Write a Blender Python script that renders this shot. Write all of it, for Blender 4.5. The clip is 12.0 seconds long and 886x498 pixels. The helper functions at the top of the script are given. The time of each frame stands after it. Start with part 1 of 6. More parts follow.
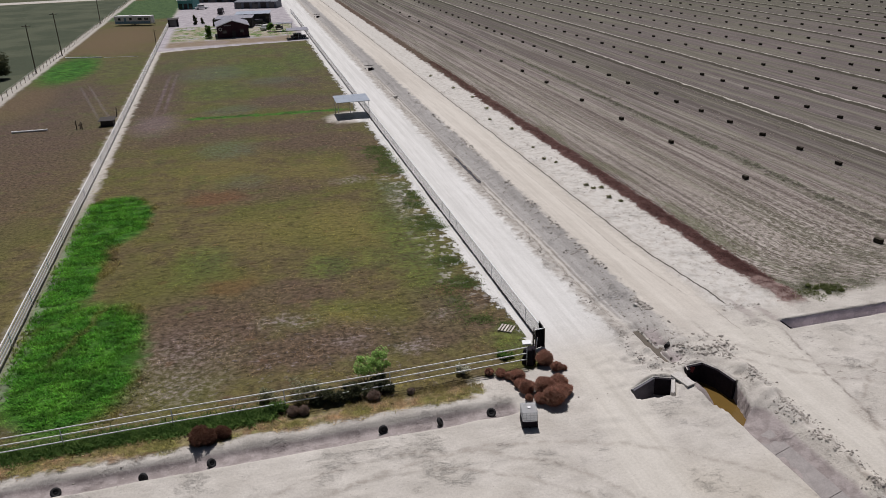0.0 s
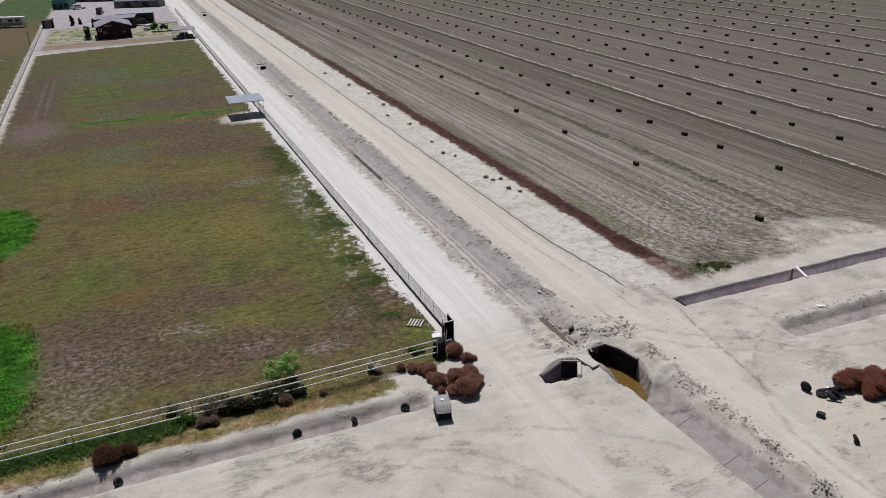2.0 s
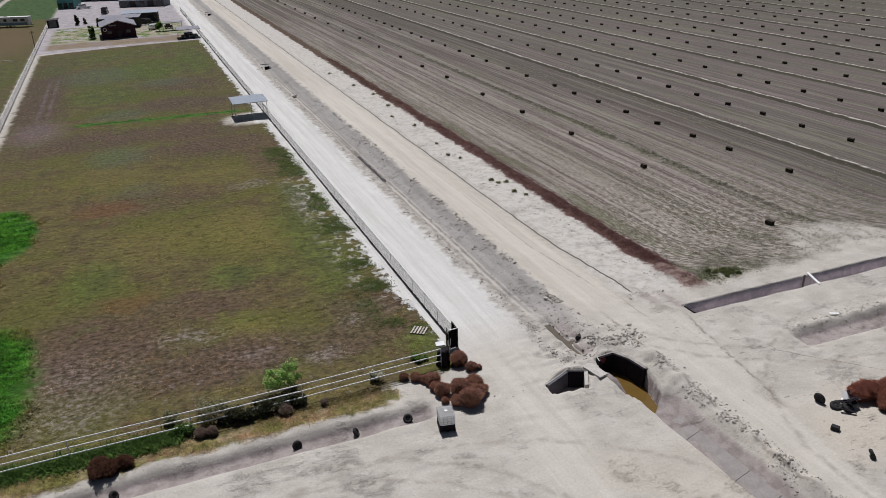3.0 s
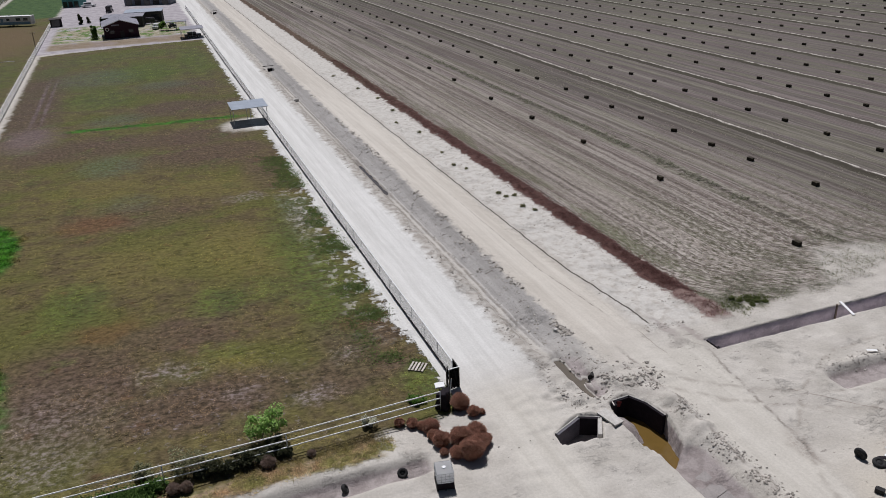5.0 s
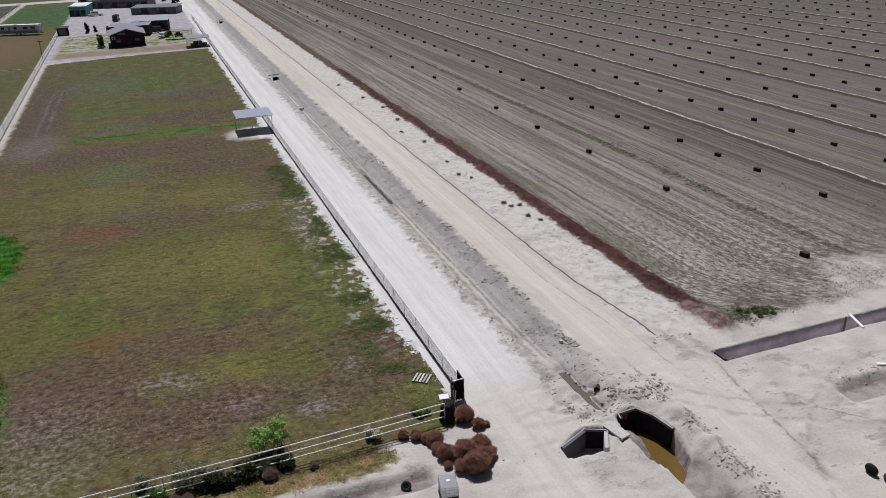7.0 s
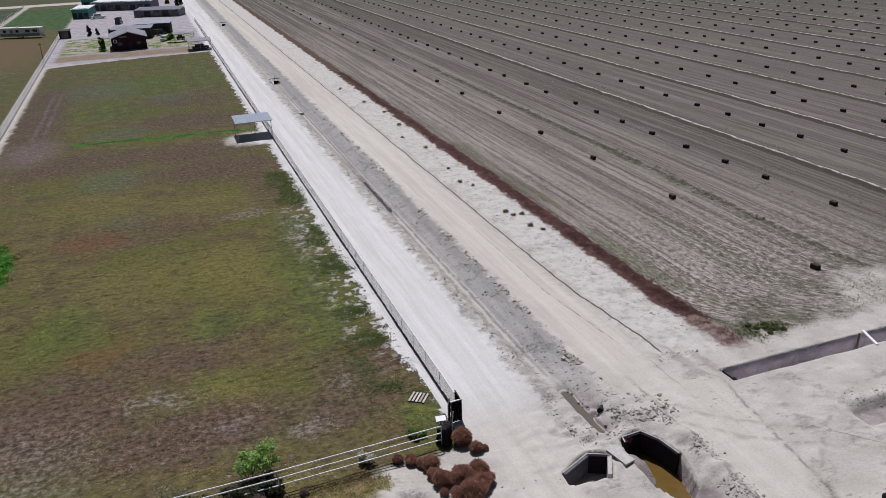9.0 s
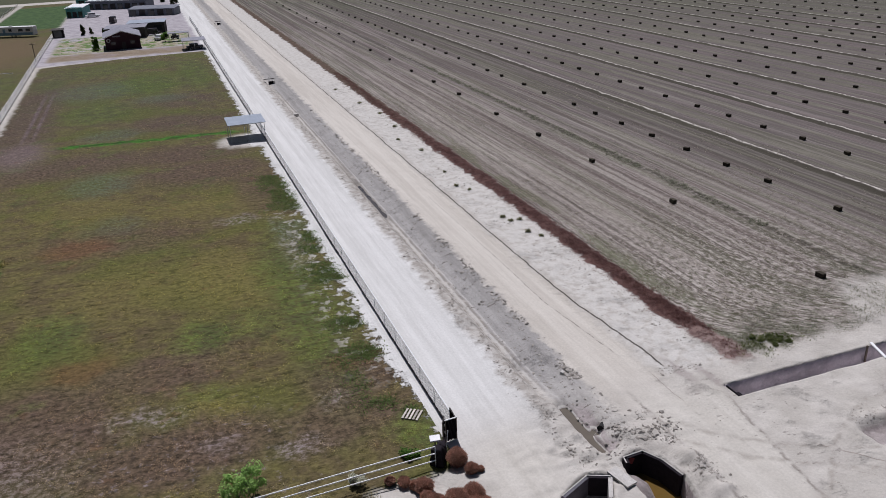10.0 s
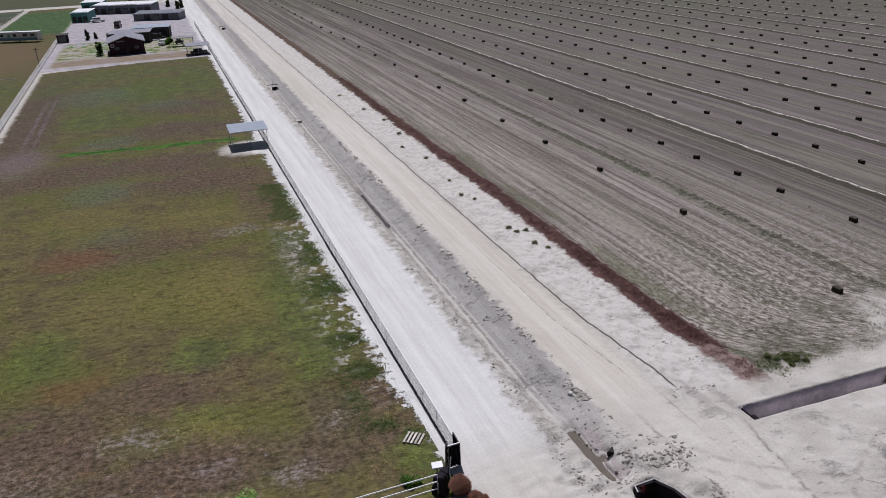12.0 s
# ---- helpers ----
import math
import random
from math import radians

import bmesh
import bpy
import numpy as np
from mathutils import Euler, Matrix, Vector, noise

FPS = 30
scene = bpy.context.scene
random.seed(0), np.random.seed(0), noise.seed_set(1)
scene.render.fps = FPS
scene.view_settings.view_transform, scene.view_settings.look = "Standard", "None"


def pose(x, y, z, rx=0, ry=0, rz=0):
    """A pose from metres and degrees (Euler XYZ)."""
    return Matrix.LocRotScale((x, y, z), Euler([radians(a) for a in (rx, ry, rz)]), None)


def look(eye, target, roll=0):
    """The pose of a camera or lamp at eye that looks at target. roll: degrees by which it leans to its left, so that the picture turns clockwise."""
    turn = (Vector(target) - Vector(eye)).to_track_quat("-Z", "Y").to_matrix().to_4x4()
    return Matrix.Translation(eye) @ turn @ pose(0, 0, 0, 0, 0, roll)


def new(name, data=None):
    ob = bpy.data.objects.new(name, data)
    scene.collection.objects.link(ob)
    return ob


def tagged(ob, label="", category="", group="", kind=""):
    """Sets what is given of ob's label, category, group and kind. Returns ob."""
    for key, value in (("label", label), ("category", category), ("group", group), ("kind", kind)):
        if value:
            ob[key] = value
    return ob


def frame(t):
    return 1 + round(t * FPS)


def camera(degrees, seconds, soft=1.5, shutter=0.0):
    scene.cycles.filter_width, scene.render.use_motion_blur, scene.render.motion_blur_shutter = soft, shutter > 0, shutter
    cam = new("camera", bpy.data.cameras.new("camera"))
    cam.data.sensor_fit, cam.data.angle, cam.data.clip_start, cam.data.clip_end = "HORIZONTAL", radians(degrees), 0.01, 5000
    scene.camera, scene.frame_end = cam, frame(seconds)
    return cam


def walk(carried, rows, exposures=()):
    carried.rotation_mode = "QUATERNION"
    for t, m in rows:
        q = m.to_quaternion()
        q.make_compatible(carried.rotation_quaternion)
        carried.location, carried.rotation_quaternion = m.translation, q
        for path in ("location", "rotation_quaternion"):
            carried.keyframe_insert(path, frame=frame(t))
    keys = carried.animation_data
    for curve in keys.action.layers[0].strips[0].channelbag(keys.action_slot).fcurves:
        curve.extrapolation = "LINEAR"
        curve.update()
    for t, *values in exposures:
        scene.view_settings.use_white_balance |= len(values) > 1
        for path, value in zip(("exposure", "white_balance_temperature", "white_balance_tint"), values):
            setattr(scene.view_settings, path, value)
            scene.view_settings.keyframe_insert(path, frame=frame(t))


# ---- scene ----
cam = camera(59.1, 12.0, soft=0.8)
PATH = [
    (0, (-19.234, -49.802, 30.162), (-18.802, -48.01, 29.388), -2.0),
    (0.5, (-19.25, -49.91, 30.225), (-18.674, -48.165, 29.436), -2.1),
    (1, (-19.298, -49.977, 30.277), (-18.668, -48.253, 29.484), -2.1),
    (1.5, (-19.353, -49.977, 30.276), (-18.7, -48.261, 29.483), -2.0),
    (2, (-19.396, -49.92, 30.254), (-18.732, -48.208, 29.462), -2.0),
    (2.5, (-19.264, -49.574, 30.229), (-18.6, -47.863, 29.435), -2.1),
    (3, (-18.782, -48.708, 30.274), (-18.132, -46.992, 29.48), -2.1),
    (5, (-16.104, -43.85, 30.533), (-15.481, -42.128, 29.73), -2.3),
    (5.5, (-15.843, -43.268, 30.494), (-15.229, -41.541, 29.694), -2.3),
    (6, (-15.89, -43.292, 30.434), (-15.284, -41.559, 29.641), -2.3),
    (6.5, (-15.974, -43.389, 30.436), (-15.362, -41.655, 29.65), -2.2),
    (7, (-15.992, -43.416, 30.437), (-15.375, -41.681, 29.655), -2.2),
    (9, (-14.727, -41.525, 30.481), (-14.122, -39.785, 29.703), -2.3),
    (9.5, (-14.279, -40.649, 30.507), (-13.671, -38.91, 29.726), -2.3),
    (10, (-13.763, -39.617, 30.55), (-13.154, -37.88, 29.767), -2.3),
    (10.5, (-13.252, -38.613, 30.584), (-12.643, -36.877, 29.8), -2.4),
    (11, (-12.913, -37.857, 30.616), (-12.309, -36.119, 29.833), -2.3),
    (11.5, (-12.854, -37.648, 30.579), (-12.26, -35.905, 29.798), -2.3),
    (12, (-12.844, -37.623, 30.549), (-12.248, -35.878, 29.775), -2.4),
]
walk(cam, [(t, look(eye, target, roll)) for t, eye, target, roll in PATH],
     [(0.0, 0.0, 6250, 15), (3.0, -0.05, 6150, 13), (7.0, -0.02, 6000, 15), (12.0, -0.03, 5900, 17)])
# ---- light ----
SUN_EL, SUN_AZ = 63.0, 8.0          # degrees above the horizon, degrees from +y towards +x
world = bpy.data.worlds.new("sky")
world.use_nodes = True
scene.world = world
wn = world.node_tree
sky = wn.nodes.new("ShaderNodeTexSky")
sky.sky_type, sky.sun_disc = "NISHITA", False
sky.sun_elevation, sky.sun_rotation = radians(SUN_EL), radians(SUN_AZ)
sky.dust_density = 2.0
wn.links.new(sky.outputs[0], wn.nodes["Background"].inputs[0])
wn.nodes["Background"].inputs[1].default_value = 0.023
sun = new("sun", bpy.data.lights.new("sun", "SUN"))
sun.data.energy, sun.data.angle, sun.data.color = 3.85, radians(0.6), (1.0, 0.96, 0.9)
_se, _sa = radians(SUN_EL), radians(SUN_AZ)
sun.matrix_world = look((0, 0, 60), (-math.sin(_sa) * math.cos(_se), -math.cos(_sa) * math.cos(_se), 60 - math.sin(_se)))


# ---- materials ----
class Tree:
    """A short way to write node trees."""

    def __init__(self, name):
        self.mat = bpy.data.materials.new(name)
        self.mat.use_nodes = True
        self.t = self.mat.node_tree
        self.bsdf = self.t.nodes["Principled BSDF"]
        self.geo = None

    def node(self, kind):
        return self.t.nodes.new(kind)

    def plug(self, sock, v):
        if isinstance(v, bpy.types.NodeSocket):
            self.t.links.new(v, sock)
        elif v is not None:
            if isinstance(v, (tuple, list)) and len(v) == 3 and sock.type == "RGBA":
                v = (*v, 1)
            sock.default_value = v

    def pos(self):
        if not self.geo:
            self.geo = self.node("ShaderNodeNewGeometry")
        return self.geo.outputs["Position"]

    def island(self):
        self.pos()
        return self.geo.outputs["Random Per Island"]

    def rand(self):
        return self.node("ShaderNodeObjectInfo").outputs["Random"]

    def obj(self):
        return self.node("ShaderNodeTexCoord").outputs["Object"]

    def xyz(self):
        return self.node_out("ShaderNodeSeparateXYZ", self.pos())

    def node_out(self, kind, v):
        n = self.node(kind)
        self.plug(n.inputs[0], v)
        return n.outputs

    def m(self, op, a, b=None, c=None, clamp=False):
        n = self.node("ShaderNodeMath")
        n.operation, n.use_clamp = op, clamp
        for i, v in enumerate((a, b, c)):
            self.plug(n.inputs[i], v)
        return n.outputs[0]

    def noise(self, scale, detail=3, vec=None, stretch=None, rough=0.55):
        v = vec or self.pos()
        if stretch:
            n = self.node("ShaderNodeVectorMath")
            n.operation = "MULTIPLY"
            self.plug(n.inputs[0], v)
            n.inputs[1].default_value = stretch
            v = n.outputs[0]
        n = self.node("ShaderNodeTexNoise")
        self.plug(n.inputs["Vector"], v)
        n.inputs["Scale"].default_value, n.inputs["Detail"].default_value, n.inputs["Roughness"].default_value = scale, detail, rough
        return n.outputs[0]

    def ramp(self, v, lo, hi, a=0.0, b=1.0):
        n = self.node("ShaderNodeMapRange")
        n.interpolation_type = "SMOOTHSTEP"
        for i, w in enumerate((v, lo, hi, a, b)):
            self.plug(n.inputs[i], w)
        return n.outputs[0]

    def band(self, v, lo, hi, soft):
        """1 between lo and hi."""
        return self.m("MULTIPLY", self.ramp(v, lo - soft, lo + soft), self.ramp(v, hi - soft, hi + soft, 1.0, 0.0))

    def mix(self, f, a, b):
        n = self.node("ShaderNodeMix")
        n.data_type = "RGBA"
        self.plug(n.inputs[0], f)
        self.plug(n.inputs[6], a)
        self.plug(n.inputs[7], b)
        return n.outputs[2]

    def scale(self, col, v):
        n = self.node("ShaderNodeMix")
        n.data_type, n.blend_type = "RGBA", "MULTIPLY"
        n.inputs[0].default_value = 1
        self.plug(n.inputs[6], col)
        self.plug(n.inputs[7], v)
        return n.outputs[2]

    def blob(self, x, y, cx, cy, rx, ry, soft=0.35):
        """A soft ellipse."""
        a = self.m("MULTIPLY", self.m("SUBTRACT", x, cx), 1 / rx)
        b = self.m("MULTIPLY", self.m("SUBTRACT", y, cy), 1 / ry)
        d = self.m("SQRT", self.m("ADD", self.m("MULTIPLY", a, a), self.m("MULTIPLY", b, b)))
        return self.ramp(d, 1 - soft, 1 + soft, 1.0, 0.0)

    def done(self, col, rough=0.9, metal=0.0, bump=None, depth=0.02, strength=0.6, spec=0.25):
        self.plug(self.bsdf.inputs["Base Color"], col)
        self.plug(self.bsdf.inputs["Roughness"], rough)
        self.plug(self.bsdf.inputs["Metallic"], metal)
        self.plug(self.bsdf.inputs["Specular IOR Level"], spec)
        if bump is not None:
            n = self.node("ShaderNodeBump")
            n.inputs["Distance"].default_value, n.inputs["Strength"].default_value = depth, strength
            self.plug(n.inputs["Height"], bump)
            self.plug(self.bsdf.inputs["Normal"], n.outputs[0])
        return self.mat


def thin(T, col, share=0.45):
    """Lets part of the light through a leaf or blade."""
    tr = T.node("ShaderNodeBsdfTranslucent")
    T.plug(tr.inputs[0], col)
    mixer = T.node("ShaderNodeMixShader")
    mixer.inputs[0].default_value = share
    T.plug(mixer.inputs[1], T.bsdf.outputs[0])
    T.plug(mixer.inputs[2], tr.outputs[0])
    T.plug(T.t.nodes["Material Output"].inputs["Surface"], mixer.outputs[0])
    return T.mat


def patches(T, x, y, spots, soft=0.55):
    """Soft ellipses joined: (x, y, half width, half length, share)."""
    out = None
    for cx, cy, rx, ry, share in spots:
        b = T.m("MULTIPLY", T.blob(x, y, cx, cy, rx, ry, soft), share)
        out = b if out is None else T.m("MAXIMUM", out, b)
    return out


def pasture_colour(T, x, y):
    """Dry brown to olive grass with lush, rusty and bare patches, in world metres."""
    big, mid, fine = T.noise(0.09, 3), T.noise(0.42, 5, rough=0.65), T.noise(2.2, 6, rough=0.75)
    wx = T.m("ADD", x, T.m("MULTIPLY", T.m("SUBTRACT", mid, 0.5), 4.5))
    wy = T.m("ADD", y, T.m("ADD", T.m("MULTIPLY", T.m("SUBTRACT", big, 0.5), 3.0), T.m("MULTIPLY", T.m("SUBTRACT", T.noise(0.5, 4), 0.5), 5.0)))
    tuft = T.ramp(fine, 0.38, 0.58)
    col = T.mix(T.ramp(mid, 0.38, 0.62), (0.096, 0.075, 0.037), (0.126, 0.107, 0.040))
    col = T.mix(T.ramp(big, 0.46, 0.60), col, (0.102, 0.098, 0.030))
    yellow = patches(T, wx, wy, ((-11.4, 31, 4, 6, 1), (-13.8, 7.8, 1.9, 2.8, 1), (-9, 26.5, 3, 5, 0.9), (-19, 31, 6, 5, 0.7), (-12, 52, 6, 4, 0.6), (-25, 56, 5, 5, 0.6)))
    col = T.mix(T.m("MULTIPLY", yellow, 0.7), col, (0.150, 0.130, 0.040))
    brown = patches(T, wx, wy, ((-4.2, 8.8, 3.4, 3.4, 1), (-6.5, 4.0, 4.5, 3.2, 0.9), (-17.5, 15, 6, 3, 0.8), (-25, 10, 6, 7, 0.9), (-17, 4.5, 8, 3.4, 1), (-10, 67, 9, 6, 0.9), (-27, 78, 12, 6, 0.9), (-11, 77, 9, 5, 0.9),
                                (-10, 118, 7, 6, 0.7), (-36.5, 118, 4.6, 46, 0.8), (-11, 99, 9, 6, 0.8), (-55, 75, 13, 42, 0.9), (-56, 120, 10, 16, 0.9), (-20, 45, 8, 4, 0.7), (-4, 58, 3, 9, 0.7)))
    col = T.mix(T.m("MULTIPLY", brown, 0.85), col, T.mix(tuft, (0.070, 0.048, 0.036), (0.116, 0.078, 0.055)))
    green = patches(T, wx, wy, ((-5, 24, 3.0, 15, 0.9), (-13.7, 19.3, 2.4, 2.8, 0.9), (-25.6, 24.3, 2.6, 4.2, 0.8), (-9, 20, 3, 3, 0.6), (-1.6, 0.4, 1.8, 2.6, 0.9), (-17, 139, 9, 12, 0.9), (-25, 114, 6, 9, 0.8),
                                (-6, 148, 4, 20, 0.8), (-36, 150, 3, 8, 0.6), (-28, 162, 8, 8, 0.6), (-48, 152, 5, 18, 0.5), (-17, 165, 12, 5, 0.6)))
    fresh = T.m("MULTIPLY", T.ramp(T.noise(0.16, 5, rough=0.7), 0.55, 0.66), T.ramp(y, 2, 14, 0.15, 0.5))
    green = T.m("MULTIPLY", T.m("MAXIMUM", green, fresh), T.m("ADD", T.m("MULTIPLY", tuft, 0.6), 0.3))
    col = T.mix(green, col, T.mix(T.ramp(mid, 0.45, 0.6), (0.070, 0.094, 0.026), (0.100, 0.132, 0.030)))
    hay = patches(T, wx, wy, ((-56, 212, 13, 36, 0.8), (-62, 118, 5, 16, 0.6)))
    col = T.mix(hay, col, (0.150, 0.102, 0.050))
    sage = patches(T, wx, y, ((-23.3, 67, 4, 5, 1), (-22.5, 94.4, 4.5, 4, 0.9), (-27, 136, 7, 10, 0.9), (-14, 122, 5, 4, 0.8), (-3.4, 40, 1.6, 4, 1), (-21, 50, 3, 3, 0.6)))
    col = T.mix(T.m("MULTIPLY", sage, T.ramp(fine, 0.40, 0.58, 0.1, 0.7)), col, (0.092, 0.116, 0.068))
    bare = patches(T, wx, wy, ((-9.2, 2.3, 1.3, 1.0, 1), (-26.8, 5, 3.4, 4, 0.5), (-27, 1.5, 3, 2, 0.75), (-18.5, 9.3, 2.4, 1.0, 0.8), (-6.2, 6.4, 1.0, 0.8, 0.6), (-3.6, 35, 1.2, 5, 0.8), (-8, 46, 2.2, 1.0, 0.8), (-14, 4.5, 1.4, 0.7, 0.7)), 0.8)
    litter = T.m("MULTIPLY", T.ramp(T.noise(1.6, 5, rough=0.75), 0.57, 0.65), T.m("MULTIPLY", T.ramp(y, 16, 2), T.ramp(x, -6, -12, 0.0, 0.5)))
    bare = T.m("MAXIMUM", T.m("MULTIPLY", bare, T.ramp(fine, 0.44, 0.62, 0.05, 0.7)), litter)
    col = T.mix(bare, col, (0.265, 0.226, 0.222))
    rut = T.m("ADD", x, T.m("ADD", T.m("MULTIPLY", y, 0.245), T.m("MULTIPLY", T.m("SUBTRACT", mid, 0.5), 0.8)))
    ruts = T.m("MULTIPLY", T.m("MAXIMUM", T.band(rut, -21.9, -21.4, 0.2), T.band(rut, -20.1, -19.6, 0.2)), T.m("MULTIPLY", T.band(y, 97, 130, 3), T.ramp(x, -43, -44)))
    col = T.mix(T.m("MULTIPLY", ruts, 0.3), col, (0.20, 0.165, 0.135))
    sx = T.m("ADD", x, T.m("MULTIPLY", T.m("SUBTRACT", mid, 0.5), 0.7))
    worn = T.m("MULTIPLY", T.m("MAXIMUM", T.band(sx, -36.1, -35.5, 0.3), T.band(sx, -34.6, -34.1, 0.3)), T.m("MULTIPLY", T.band(y, 96, 134, 14), T.ramp(mid, 0.35, 0.6, 0.2, 0.75)))
    worn = T.m("MAXIMUM", worn, T.m("MULTIPLY", T.blob(wx, wy, -35.2, 88, 3.6, 7, 0.7), 0.6))
    col = T.mix(worn, col, (0.175, 0.128, 0.114))
    rust = T.m("MAXIMUM", T.m("MULTIPLY", T.ramp(T.noise(0.5, 3), 0.64, 0.72), 0.5), patches(T, wx, wy, ((-24.7, 44, 3.4, 2.8, 0.9), (-23, 18, 2.6, 1.8, 0.8), (-3.6, 11, 2.2, 1.5, 0.6))))
    col = T.mix(T.m("MULTIPLY", rust, 0.6), col, (0.140, 0.070, 0.034))
    near_x = T.m("ADD", x, T.m("MULTIPLY", T.m("SUBTRACT", mid, 0.5), 3.0))
    lush = patches(T, near_x, y, ((-34.6, 7.5, 5.2, 10.2, 1), (-38.6, 25, 3.6, 12, 1), (-36.2, 40, 4.4, 8.8, 1)), 0.16)
    path = T.m("SUBTRACT", T.m("ADD", near_x, 33.4), T.m("MULTIPLY", T.m("SUBTRACT", y, 17.1), 0.322))
    lush = T.m("MULTIPLY", lush, T.m("SUBTRACT", 1.0, T.m("MULTIPLY", T.band(path, -0.3, 0.3, 0.35), T.m("MULTIPLY", T.band(y, 8, 19, 2), 0.6))))
    strip = T.m("MULTIPLY", T.band(T.m("ADD", T.m("ADD", y, T.m("MULTIPLY", x, 0.09)), T.m("MULTIPLY", T.m("SUBTRACT", mid, 0.5), 4.0)), 86.4, 88.2, 0.6), T.m("MULTIPLY", T.band(wx, -30, -3, 1.5), T.ramp(fine, 0.36, 0.5, 0.35, 1.0)))
    lush = T.m("MAXIMUM", lush, T.m("MAXIMUM", T.blob(wx, wy, -60, 157, 6, 20, 0.4), strip))
    lush = T.m("MULTIPLY", lush, T.ramp(x, -39.2, -40.4, 1.0, T.ramp(y, 120, 135)))
    wave = T.ramp(T.noise(1.0, 3, stretch=(0.35, 1.1, 1)), 0.44, 0.52)
    col = T.mix(lush, col, T.scale(T.mix(T.ramp(mid, 0.4, 0.62), (0.036, 0.112, 0.014), (0.058, 0.150, 0.018)), T.mix(wave, (0.62, 0.62, 0.62), (1.1, 1.1, 1.1))))
    # dry straw verge in front of the fence
    verge = T.ramp(T.m("ADD", y, T.m("MULTIPLY", T.m("SUBTRACT", mid, 0.5), 1.5)), -4.5, -5.1)
    col = T.mix(verge, col, T.mix(T.ramp(mid, 0.4, 0.6), (0.26, 0.192, 0.122), (0.165, 0.156, 0.062)))
    # far grass turned bluer and dimmer: distance haze put into the colour
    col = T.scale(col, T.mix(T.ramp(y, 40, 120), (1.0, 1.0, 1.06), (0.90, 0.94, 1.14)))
    thick = T.m("MULTIPLY", T.ramp(T.noise(1.15, 5, stretch=(0.7, 1.35, 1), rough=0.7), 0.54, 0.61), T.m("MULTIPLY", T.ramp(y, 75, 25, 0.25, 0.75), T.m("SUBTRACT", 1.0, lush)))
    col = T.scale(col, T.mix(thick, (0.99, 0.99, 0.99), (0.50, 0.52, 0.48)))
    # fine speckle: shade between grass clumps put into the colour
    return T.scale(col, T.mix(T.ramp(fine, 0.32, 0.68), (0.74, 0.74, 0.74), (1.36, 1.36, 1.36))), fine


def verge_colour(T):
    """Dry straw and weeds on the strip in front of the fence."""
    mid, fine = T.noise(0.35, 4), T.noise(2.2, 6, rough=0.75)
    col = T.mix(T.ramp(mid, 0.4, 0.6), (0.26, 0.195, 0.125), (0.17, 0.158, 0.064))
    col = T.mix(T.m("MULTIPLY", T.ramp(T.noise(0.7, 4), 0.52, 0.62), 0.7), col, (0.17, 0.10, 0.062))
    return T.scale(col, T.mix(T.ramp(fine, 0.32, 0.68), (0.66, 0.66, 0.66), (1.38, 1.38, 1.38))), fine


